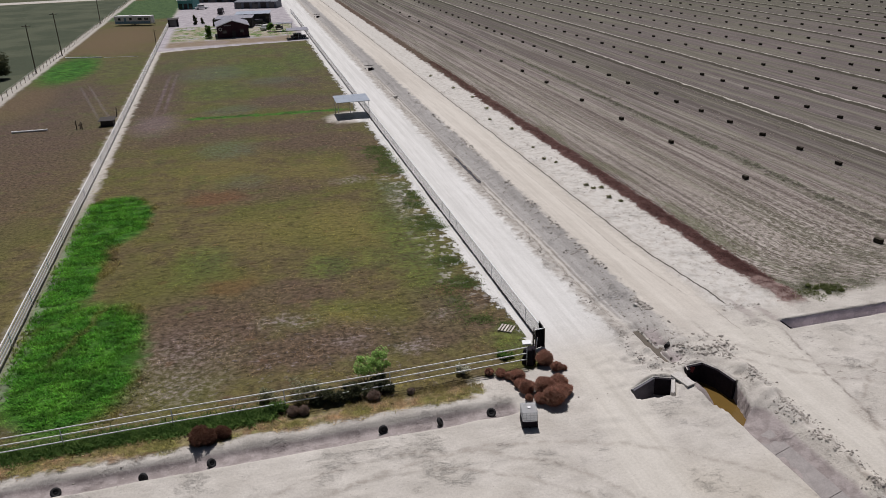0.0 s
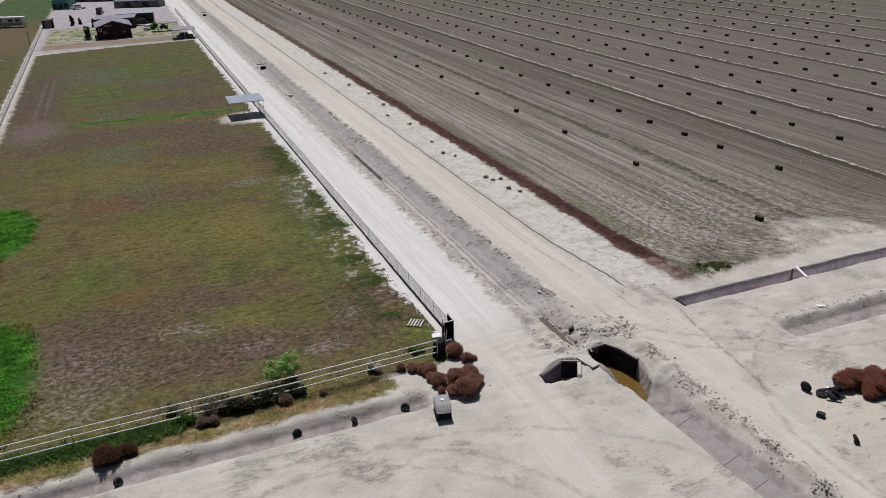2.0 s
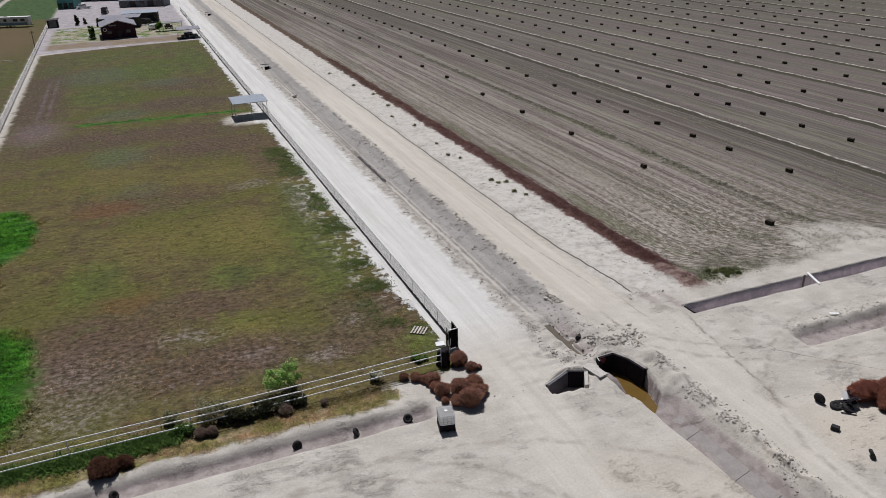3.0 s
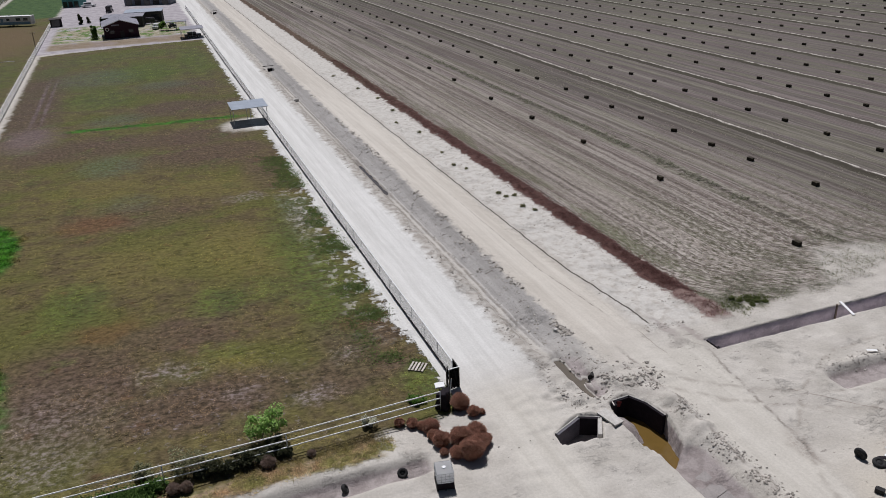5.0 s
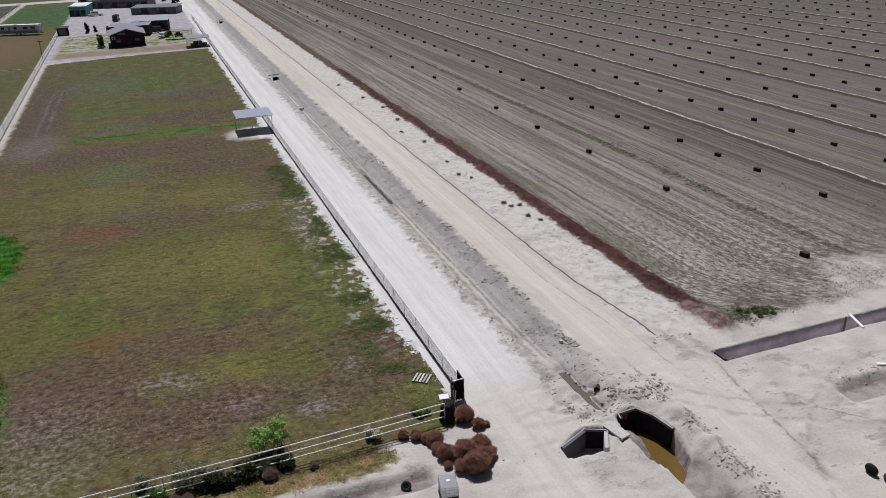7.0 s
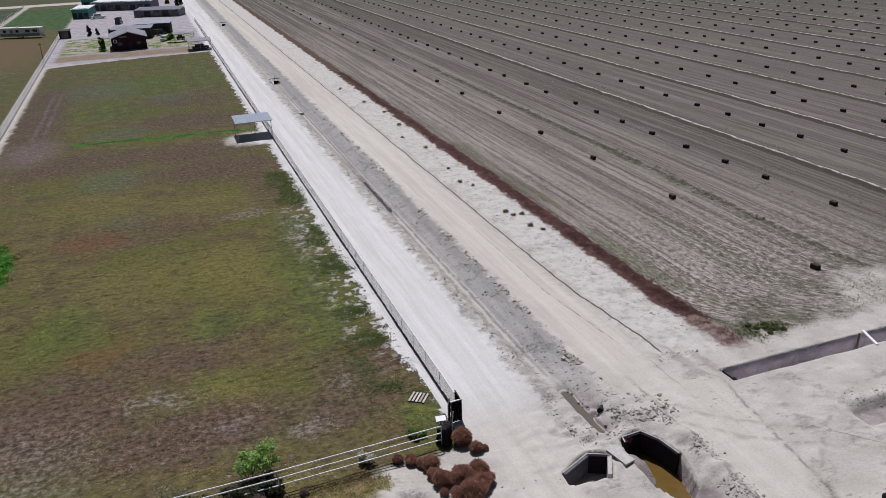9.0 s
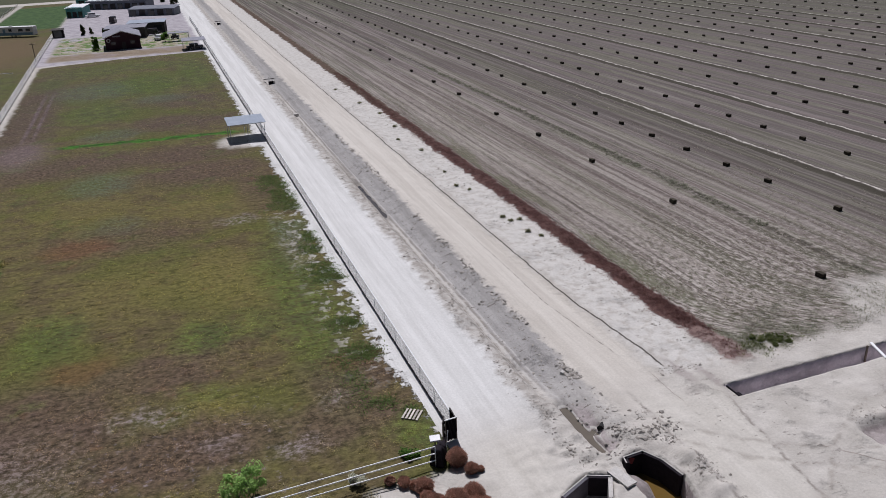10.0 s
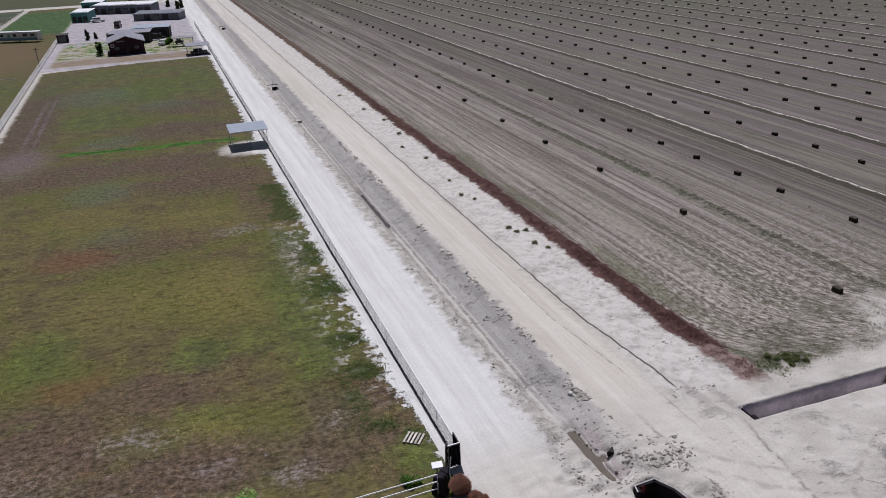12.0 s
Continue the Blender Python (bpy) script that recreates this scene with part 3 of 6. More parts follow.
    bare = T.m("SUBTRACT", 1.0, T.m("MAXIMUM", past, T.m("MAXIMUM", field, crop)))
    smooth_road = T.m("MULTIPLY", T.m("MAXIMUM", T.band(j, 0.2, 5.6, 0.6), T.band(j, 11.4, 15.4, 0.5)), T.ramp(y, -14, -4))
    if yard_soil:
        smooth_road = T.m("MAXIMUM", smooth_road, smooth_lane)
    patch = T.m("MULTIPLY", T.m("MULTIPLY", bare, T.m("SUBTRACT", 1.0, smooth_road)), T.ramp(T.noise(0.24, 4, rough=0.65), 0.50, 0.64))
    crack = T.m("MULTIPLY", T.ramp(wrinkle, 0.44, 0.60), patch)
    # creases darkened at the wrinkles' feet: their shade put into the colour
    col = T.mix(T.m("MULTIPLY", T.m("MULTIPLY", T.band(wrinkle, 0.40, 0.44, 0.03), patch), 0.16), col, (0.27, 0.235, 0.205))
    h = T.m("ADD", T.m("ADD", T.m("MULTIPLY", fine, 0.5), T.m("MULTIPLY", n1, 1.0)), T.m("MULTIPLY", crack, 0.7))
    h = T.m("MULTIPLY", h, T.m("SUBTRACT", 1.0, T.m("MULTIPLY", smooth_road, 0.75)))
    if has_grass:
        h = T.m("ADD", h, T.m("MULTIPLY", T.m("MULTIPLY", T.noise(1.7, 4, stretch=(0.8, 1.2, 1), rough=0.6), past), 3.0))
    return T.done(col, 0.95, bump=h, depth=0.09, strength=0.9, spec=0.12)




def plain(name, a, b, rough=0.8, metal=0.0, scale=6.0, spec=0.3, by_object=False, depth=0.004, stretch=None):
    """Two tones with grain and blotches, and a shade of its own for each object where asked."""
    T = Tree(name)
    o = T.obj()
    f = T.m("ADD", T.m("MULTIPLY", T.noise(scale, 4, o, stretch), 0.6), T.m("MULTIPLY", T.noise(scale * 6, 3, o, stretch), 0.4))
    col = T.mix(T.ramp(f, 0.3, 0.7), a, b)
    if by_object:
        col = T.scale(col, T.mix(T.rand(), (0.75, 0.75, 0.75), (1.25, 1.25, 1.25)))
    return T.done(col, rough, metal, bump=f, depth=depth, spec=spec)


def leafy(name, a, b, rough=0.8, share=0.4, gain=1.6):
    T = Tree(name)
    col = T.mix(T.island(), tuple(gain * v for v in a), tuple(gain * v for v in b))
    col = T.mix(T.m("MULTIPLY", T.ramp(T.noise(1.4, 2), 0.4, 0.6), 0.5), col, tuple(gain * v for v in a))
    T.done(col, rough, spec=0.15)
    return thin(T, col) if share else T.mat


def make_tufts():
    T = Tree("tufts")
    x, y, z = T.xyz()
    col, f = pasture_colour(T, x, y)
    col = T.scale(col, T.mix(T.island(), (1.7, 1.7, 1.62), (3.1, 3.1, 2.85)))
    T.done(col, 0.9, spec=0.1)
    return thin(T, col, 0.4)


TUFTS = make_tufts()
WHITE_PIPE = plain("white_pipe", (0.74, 0.75, 0.75), (0.84, 0.84, 0.83), 0.5)
GALV = plain("galvanised", (0.42, 0.43, 0.44), (0.58, 0.59, 0.6), 0.45, 0.7)
OLD_WOOD = plain("old_wood", (0.11, 0.085, 0.065), (0.2, 0.165, 0.13), 0.85, stretch=(1, 1, 0.2))
PALE_WOOD = plain("pale_wood", (0.4, 0.37, 0.32), (0.56, 0.52, 0.46), 0.8, by_object=True)
BLACK_RUBBER = plain("black_rubber", (0.012, 0.012, 0.013), (0.03, 0.029, 0.03), 0.8)
GREY_SHEET = plain("grey_sheet", (0.07, 0.066, 0.08), (0.13, 0.122, 0.14), 0.6, scale=2, depth=0.02)
BLACK_SHEET = plain("black_sheet", (0.009, 0.007, 0.010), (0.020, 0.015, 0.020), 0.75, scale=3, spec=0.12)
CONCRETE = plain("concrete", (0.40, 0.38, 0.35), (0.56, 0.54, 0.51), 0.85)
GREY_CONCRETE = plain("grey_concrete", (0.25, 0.23, 0.222), (0.34, 0.315, 0.302), 0.9, scale=1.5)
HAY = plain("hay", (0.022, 0.019, 0.013), (0.06, 0.05, 0.034), 0.95, scale=5, by_object=True, depth=0.03, stretch=(1, 0.3, 1))
ROOF_BLUE = plain("roof_steel", (0.30, 0.335, 0.39), (0.37, 0.41, 0.47), 0.4, 0.5, scale=1.0)
TWIG = leafy("dead_twig", (0.15, 0.085, 0.063), (0.30, 0.185, 0.14), gain=2.3)
TWIG_GREY = leafy("grey_twig", (0.17, 0.125, 0.105), (0.30, 0.24, 0.20))
TWIG_DARK = leafy("dark_twig", (0.075, 0.038, 0.026), (0.17, 0.09, 0.06))
DULL_RED = leafy("dull_red_weed", (0.105, 0.052, 0.048), (0.19, 0.105, 0.09), gain=1.2)
TWIG_RED = leafy("red_twig", (0.145, 0.068, 0.050), (0.30, 0.15, 0.112), gain=2.3)
LEAF = leafy("green_leaf", (0.05, 0.11, 0.02), (0.13, 0.21, 0.045))
LEAF_BRIGHT = leafy("bright_leaf", (0.10, 0.165, 0.045), (0.23, 0.32, 0.11), gain=2.3)
LEAF_DARK = leafy("dark_leaf", (0.036, 0.040, 0.024), (0.095, 0.098, 0.05))
FENCE_WEED = leafy("fence_weed", (0.055, 0.105, 0.028), (0.13, 0.20, 0.055))
LEAF_DRY = leafy("dry_leaf", (0.115, 0.12, 0.065), (0.26, 0.25, 0.15))


# ---- shapes ----
def brick(bm, x, y, z, sx, sy, sz, turn=0.0, bevel=0.0, tilt=(0, 0)):
    """A box by its centre and full sizes, edges eased."""
    made = bmesh.ops.create_cube(bm, size=1.0, matrix=pose(x, y, z, tilt[0], tilt[1], turn) @ Matrix.Diagonal((sx, sy, sz, 1)))
    if bevel:
        es = {e for v in made["verts"] for e in v.link_edges}
        bmesh.ops.bevel(bm, geom=list(es), offset=bevel, segments=2, affect="EDGES", profile=0.6)


def tube(bm, a, b, r, r2=None, n=8):
    a, b = Vector(a), Vector(b)
    d = b - a
    m = Matrix.Translation((a + b) / 2) @ d.to_track_quat("Z", "Y").to_matrix().to_4x4()
    bmesh.ops.create_cone(bm, cap_ends=True, segments=n, radius1=r, radius2=r if r2 is None else r2, depth=d.length, matrix=m)


def ring(bm, m, R, r, n=20, k=8, squash=1.0):
    """A torus about the local z axis, its section squashed or stretched along z."""
    vs = [[bm.verts.new(m @ Vector(((R + r * math.cos(2 * math.pi * q / k)) * math.cos(2 * math.pi * p / n),
                                   (R + r * math.cos(2 * math.pi * q / k)) * math.sin(2 * math.pi * p / n),
                                   squash * r * math.sin(2 * math.pi * q / k)))) for q in range(k)] for p in range(n)]
    for p in range(n):
        for q in range(k):
            bm.faces.new((vs[p][q], vs[(p + 1) % n][q], vs[(p + 1) % n][(q + 1) % k], vs[p][(q + 1) % k]))


def mesh_of(name, bm, material, smooth=False):
    me = bpy.data.meshes.new(name)
    bm.to_mesh(me)
    bm.free()
    me.materials.append(material)
    if smooth:
        for f in me.polygons:
            f.use_smooth = True
    return me


def part(name, bm, material, parent, label="", smooth=False):
    """One mesh under a thing or a part, built in the thing's own axes."""
    ob = new(name, mesh_of(name, bm, material, smooth))
    ob.parent = parent
    return tagged(ob, label)


def thing(name, m, label, category, group="", kind=""):
    ob = new(name)
    ob.empty_display_size = 0.2
    ob.matrix_world = m
    return tagged(ob, label, category, group, kind)


def solid(name, bm, material, m, label, category="", group="", kind="", smooth=False):
    ob = new(name, mesh_of(name, bm, material, smooth))
    ob.matrix_world = m
    return tagged(ob, label, category, group, kind)


# ---- ground ----
def steps(*spans):
    out = []
    for a, b, d in spans:
        n = max(1, round((b - a) / d))
        out += [a + (b - a) * i / n for i in range(n)]
    return np.array(out + [spans[-1][1]])


def lattice(seed):
    return np.random.RandomState(seed).rand(256, 256)


LAT = [lattice(s) for s in range(4)]


def bumps(x, y, size, seed=0):
    """Smooth value noise, -1 to 1."""
    u, v = np.asarray(x) / size, np.asarray(y) / size
    iu, iv = np.floor(u).astype(int), np.floor(v).astype(int)
    fu, fv = u - iu, v - iv
    fu, fv = fu * fu * (3 - 2 * fu), fv * fv * (3 - 2 * fv)
    L = LAT[seed]
    g = lambda a, b: L[a % 256, b % 256]
    return 2 * ((g(iu, iv) * (1 - fu) + g(iu + 1, iv) * fu) * (1 - fv) + (g(iu, iv + 1) * (1 - fu) + g(iu + 1, iv + 1) * fu) * fv) - 1


def sm(v, a, b):
    u = np.clip((np.asarray(v) - a) / (b - a), 0, 1)
    return u * u * (3 - 2 * u)


def pit(x, y, x0, x1, y0, y1, wall):
    """1 inside a rectangle, falling to 0 over the wall's run."""
    return sm(x, x0 - wall, x0) * (1 - sm(x, x1, x1 + wall)) * sm(y, y0 - wall, y0) * (1 - sm(y, y1, y1 + wall))


def well(x, y, pts, wall):
    """1 inside a convex outline given clockwise, falling to 0 over the wall's run."""
    v = 1.0
    for (ax, ay), (bx, by) in zip(pts, pts[1:] + pts[:1]):
        n = math.hypot(bx - ax, by - ay)
        v = v * sm(((x - ax) * (by - ay) - (y - ay) * (bx - ax)) / n, -0.02, wall + 0.02)
    return v


PIT_A = [(3.55, -8.5), (5.85, -7.35), (7.25, -8.0), (6.3, -9.85), (3.7, -9.5)]
PIT_B = [(8.15, -8.4), (8.55, -6.75), (10.2, -6.65), (10.85, -7.9), (11.15, -9.6), (10.5, -12.2), (8.75, -13.6), (8.1, -11.5)]


def check(x, y):
    """Counts across the field's irrigation checks, which narrow towards the east."""
    u = np.clip(x - 0.016 * (y - 110) * sm(x, 85, 135) - 60, 0, 240)
    return np.where(x > 60, 60 + 500 * (1 - np.sqrt(1 - u / 250)), x)


def ridge_at(i):
    """Where ridge i stands in the middle of the field."""
    u = 1.1 + 17.66 * i
    return 60 + u - 0.001 * u * u


def channel_side(y):
    """The western lip of the channel that leaves the boxes."""
    return 8.62 - 0.046 * (np.minimum(y, -12.0) + 13.5)


def height(x, y):
    x, y = np.asarray(x, float), np.asarray(y, float)
    near = 1 - sm(np.abs(y - 30), 60, 160)
    z = 0.05 * bumps(x, y, 2.3) + 0.025 * bumps(x, y, 0.7, 1) * near
    rough = (0.45 + 0.55 * sm(x, 8.6, 9.6)) * np.exp(-((x - 8.8) / 1.8) ** 2) + 0.8 * np.exp(-((x - 18.6) / 1.8) ** 2) * sm(y, -3, 0)
    z = z + rough * 0.11 * (bumps(x, y, 0.9, 2) + 0.7 * bumps(x, y * 0.5, 0.4, 3)) * near
    z = z + 0.05 * bumps(x * 0.45, y, 0.55, 2) * np.clip(bumps(x, y, 4.1, 1) + 0.25, 0, 1) * (y < -5)
    # spoil thrown up round the boxes and the trenches
    z = z + 0.22 * np.exp(-(((x - 10.4) / 3.2) ** 2 + ((y + 4.6) / 1.9) ** 2)) * (1 + 0.8 * bumps(x, y, 0.8, 2))
    z = z + 0.25 * np.exp(-((x - 12.3) / 0.8) ** 2) * (1 - sm(y, -9, -6)) * sm(y, -60, -30) * (1 + bumps(x, y, 0.9, 1))
    spoil = np.exp(-(((x - 7.5) / 5.0) ** 2 + ((y + 6.5) / 4.5) ** 2)) + 0.7 * np.exp(-((x - 12.4) / 0.75) ** 2) * (1 - sm(y, -9, -6))
    open_pit = (1 - well(x, y, PIT_A, 0.12)) * (1 - well(x, y, PIT_B, 0.16))
    length = sm(y, -6.3, -5.3) * (1 - sm(y, -0.9, 0.9))
    open_pit = open_pit * (1 - length * np.exp(-((x - 8.4) / 1.0) ** 4))
    z = z + open_pit * spoil * (0.17 * bumps(x * 0.7, y, 0.5, 1) + 0.2 * np.abs(bumps(x, y, 0.85, 3)))
    # roadside ditch between the two roads
    c = 7.75 + 0.1 * bumps(y * 0 + 3.1, y, 40)
    run = sm(y, -1.0, 3.0)
    z = z - 0.62 * run * sm(x, c - 1.0, c - 0.15) * (1 - sm(x, c + 0.25, c + 2.9))
    z = z - 0.16 * np.exp(-((x - c - 0.05) / 0.22) ** 2) * sm(y, 39, 43) * (1 - sm(y, 52, 56))
    z = z - 0.95 * np.exp(-((x - 8.2 - 0.12 * bumps(y * 0 + 1.7, y, 1.9)) / 0.46) ** 4) * length
    z = z - 0.5 * sm(x, 8.6, 8.8) * (1 - sm(x, 8.9, 10.3)) * length * (1 - sm(y, -3.6, -2.2) * 0.3)
    z = z - 0.55 * np.exp(-(((x - 8.8) / 0.5) ** 2 + ((y + 3.4) / 0.5) ** 2))
    # the two sunk boxes and the channel that leaves them
    z = z - 1.25 * well(x, y, PIT_A, 0.12)
    z = z - 1.6 * well(x, y, PIT_B, 0.16)
    z = z + 1.05 * np.exp(-(((x - 8.8) / 0.8) ** 2 + ((y + 8.2) / 1.3) ** 2)) * well(x, y, PIT_B, 0.16)
    left = channel_side(y)
    z = z - 0.95 * sm(x, left - 0.2, left + 0.15) * np.clip((left + 3.3 - x) / 2.6, 0, 1) * (1 - sm(y, -12.9, -11.9)) * sm(y, -70, -60)
    # trenches in the yard
    z = z - 1.25 * pit(x, y, 19.6, 400, -4.05, -2.75, 0.16)
    z = z - 0.42 * pit(x, y, 24.3, 400, -11.3, -10.3, 0.8)
    z = z + 0.18 * np.exp(-((y + 9.4) / 0.5) ** 2) * sm(x, 24.5, 25.5) * (1 + bumps(x, y, 0.9, 1))
    z = z - (1 - sm(x, -5.2, -3.6)) * (0.46 + 0.1 * bumps(x, y, 1.1, 2)) * sm(y, -8.95, -8.0) * (1 - sm(y, -7.5, -6.8))
    z = z + 0.07 * np.exp(-((y + 9.2) / 0.35) ** 2) * (1 - sm(x, -6, -4)) * bumps(x * 0.4, y, 0.7, 3) + 0.12 * np.exp(-((y + 6.4) / 0.5) ** 2) * (1 - sm(x, -6, -4)) * (1 + bumps(x, y, 1.3))
    # low bank beside the eastern road, and the field's ridges
    z = z + 0.16 * np.exp(-((x - 16.5 - sm(-y, -15, -1)) / 0.45) ** 2) * sm(y, -1, 1) + 0.18 * np.exp(-((x - 22.7) / 0.9) ** 2) * sm(y, 0, 2)
    k = np.mod(check(x, y) - 61.1 + 8.83, 17.66) - 8.83
    z = z + np.where(x > 55, 0.22 * np.exp(-(k / 0.4) ** 2) - 0.12 * np.exp(-((k + 0.9) / 0.45) ** 2), 0) * (y > 0)
    z = z + np.where((x > 25) & (y > 1), 0.03 * np.sin(x * 2 * math.pi / 0.9) * (1 - sm(x, 38, 46)), 0)
    far = sm(np.maximum(np.abs(x), np.abs(y)), 420, 700)
    return z * (1 - far)


def z_at(x, y):
    return float(height(np.array([x]), np.array([y]))[0])


RIDGES = [ridge_at(i) for i in range(9)]
XS = steps((-3000, -400, 260), (-400, -90, 22), (-90, -44, 1.6), (-44, -3, 0.5), (-3, 3, 0.3), (3, 12.9, 0.14), (12.9, 25.6, 0.24), (25.6, 46, 0.4), (46, RIDGES[0] - 1.7, 1.7),
           *[p for a, b in zip(RIDGES, RIDGES[1:]) for p in ((a - 1.7, a + 1.7, 0.27), (a + 1.7, b - 1.7, 1.7))], (RIDGES[-1] - 1.7, 420, 12), (420, 3000, 260))
YS = steps((-3000, -420, 260), (-420, -60, 24), (-60, -30, 1.2), (-30, -14, 0.4), (-14, 3.2, 0.14), (3.2, 60, 0.45), (60, 130, 0.9), (130, 420, 3.6), (420, 3000, 260))


def ground_piece(name, x0, x1, y0, y1, label, category):
    """A piece of the one ground sheet, sharing its lines and heights with its neighbours."""
    xs, ys = XS[(XS >= x0 - 1e-6) & (XS <= x1 + 1e-6)], YS[(YS >= y0 - 1e-6) & (YS <= y1 + 1e-6)]
    X, Y = np.meshgrid(xs, ys)
    Z = height(X, Y)
    co = np.stack([X, Y, Z], -1).reshape(-1, 3)
    nx, ny = len(xs), len(ys)
    i = (np.arange(ny - 1)[:, None] * nx + np.arange(nx - 1)[None]).reshape(-1)
    quads = np.stack([i, i + 1, i + 1 + nx, i + nx], -1)
    me = bpy.data.meshes.new(name)
    me.vertices.add(len(co))
    me.vertices.foreach_set("co", co.astype(np.float32).ravel())
    me.loops.add(quads.size)
    me.loops.foreach_set("vertex_index", quads.astype(np.int32).ravel())
    me.polygons.add(len(quads))
    me.polygons.foreach_set("loop_start", (np.arange(len(quads)) * 4).astype(np.int32))
    me.update(calc_edges=True)
    me.polygons.foreach_set("use_smooth", np.ones(len(quads), bool))
    me.materials.append(make_ground("yard" if name == "ground" else name))
    return tagged(new(name, me), label, category, kind="structure")


def on(v, lines):
    return float(lines[np.argmin(np.abs(lines - v))])


X_A, X_B, Y_A, Y_B = on(-0.6, XS), on(21.2, XS), on(-5.0, YS), on(0.0, YS)
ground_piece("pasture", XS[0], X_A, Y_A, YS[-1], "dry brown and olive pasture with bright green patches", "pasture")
ground_piece("road", X_A, X_B, Y_A, YS[-1], "two pale dirt tracks either side of a gravelly ditch", "road")
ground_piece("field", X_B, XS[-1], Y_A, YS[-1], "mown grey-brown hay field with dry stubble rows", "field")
ground_piece("ground", XS[0], XS[-1], YS[0], Y_A, "bare pale dirt yard with wheel tracks and ditches", "ground")


# ---- fences ----
def mesh_material():
    T = Tree("wire_mesh")
    o = T.obj()
    clear = T.node("ShaderNodeBsdfTransparent")
    wire = T.noise(9.0, 3, o)
    T.done(T.mix(wire, (0.66, 0.65, 0.66), (0.80, 0.79, 0.80)), 0.6)
    mixer = T.node("ShaderNodeMixShader")
    T.plug(mixer.inputs[0], T.ramp(wire, 0.3, 0.7, 0.16, 0.4))
    T.plug(mixer.inputs[1], clear.outputs[0])
    T.plug(mixer.inputs[2], T.bsdf.outputs[0])
    T.plug(T.t.nodes["Material Output"].inputs["Surface"], mixer.outputs[0])
    return T.mat


WIRE_MESH = mesh_material()


def post_mesh(name, r, top, material, n=8):
    bm = bmesh.new()
    tube(bm, (0, 0, -0.3), (0, 0, top), r, n=n)
    tube(bm, (0, 0, top), (0, 0, top + r * 0.8), r, r * 0.35, n=n)
    return mesh_of(name, bm, material, True)


def rail_run(bm, pts, r, n=6):
    """One unbroken pipe along a line of points."""
    rings = []
    for i, p in enumerate(pts):
        d = (pts[min(i + 1, len(pts) - 1)] - pts[max(i - 1, 0)]).normalized()
        side = d.cross(Vector((0, 0, 1))).normalized()
        up = side.cross(d)
        rings.append([bm.verts.new(p + (side * math.cos(2 * math.pi * k / n) + up * math.sin(2 * math.pi * k / n)) * r) for k in range(n)])
    for a, b in zip(rings, rings[1:]):
        for k in range(n):
            bm.faces.new((a[k], a[(k + 1) % n], b[(k + 1) % n], b[k]))
    bm.faces.new(rings[0])
    bm.faces.new(rings[-1][::-1])


def rail_fence(pts, heights, gap, r_post, r_rail, material, label, group="", post_material=None):
    """Posts and rails along a line of (x, y) points."""
    f = thing("fence", pose(*pts[0], z_at(*pts[0])), label, "fence", group)
    base = Vector((*pts[0], z_at(*pts[0])))
    me = post_mesh("post", r_post, heights[-1], post_material or material)
    line = []
    for a, b in zip(pts, pts[1:]):
        a, b = Vector(a), Vector(b)
        n = max(1, round((b - a).length / gap))
        line += [a.lerp(b, i / n) for i in range(n)]
    line.append(Vector(pts[-1]))
    for p in line:
        ob = new("post", me)
        ob.parent, ob.location = f, Vector((p.x, p.y, z_at(p.x, p.y))) - base
    for h in heights:
        bm = bmesh.new()
        rail_run(bm, [Vector((p.x, p.y, h + 0.35 * z_at(p.x, p.y))) - base for p in line], r_rail)
        part("rail", bm, material, f)
    return f


def road_fence(y0, y1, gap=3.0, top=1.45):
    f = thing("chain_link_fence", pose(0.12, y0, 0), "grey chain-link fence with white top rail and dark strip along its foot", "fence")
    me = post_mesh("post", 0.024, top - 0.02, PALE_POST)
    n = round((y1 - y0) / gap)
    bm = bmesh.new()
    tube(bm, (0, 0, top), (0, y1 - y0, top), 0.05)
    part("top_rail", bm, WHITE_PIPE, f, "white painted top rail")
    bm = bmesh.new()
    brick(bm, 0, gap / 2, (top + 0.1) / 2, 0.008, gap - 0.02, top - 0.16)
    panel = mesh_of("mesh_panel", bm, WIRE_MESH)
    bm = bmesh.new()
    brick(bm, -0.03, gap / 2, 0.0, 0.06, gap - 0.015, 0.3, bevel=0.008)
    bmesh.ops.subdivide_edges(bm, edges=[e for e in bm.edges if e.calc_length() > 1], cuts=9)
    for v in bm.verts:                       # uneven along its top
        if v.co.z > 0:
            v.co += Vector((0.03 * noise.noise(v.co * 2.1), 0, 0.12 * noise.noise(v.co * 1.7 + Vector((3, 0, 0)))))
    board = mesh_of("base_strip", bm, OLD_BOARD)
    for i in range(n + 1):
        ob = new("post", me)
        ob.parent, ob.location = f, (0, i * gap, 0)
        if i < n:
            for name, d in (("mesh_panel", panel), ("base_strip", board)):
                ob = new(name, d)
                ob.parent, ob.location = f, (0, i * gap, 0)
                ob.rotation_euler = (0, radians(random.uniform(-1.5, 1.5)), 0)
    return f


PALE_POST = plain("pale_post", (0.62, 0.62, 0.62), (0.76, 0.76, 0.76), 0.5)
OLD_BOARD = plain("old_board", (0.03, 0.026, 0.026), (0.075, 0.066, 0.062), 0.85)
road_fence(0.0, 264.0)
rail_fence([(-2.0, -3.2), (-12.2, -3.6), (-26.7, -3.75), (-40.1, -4.1), (-70, -4.8)], (0.5, 1.0, 1.5), 7.3, 0.035, 0.042, WHITE_PIPE, "white three-rail pipe fence along the pasture's near side", "white pipe fences", GALV)
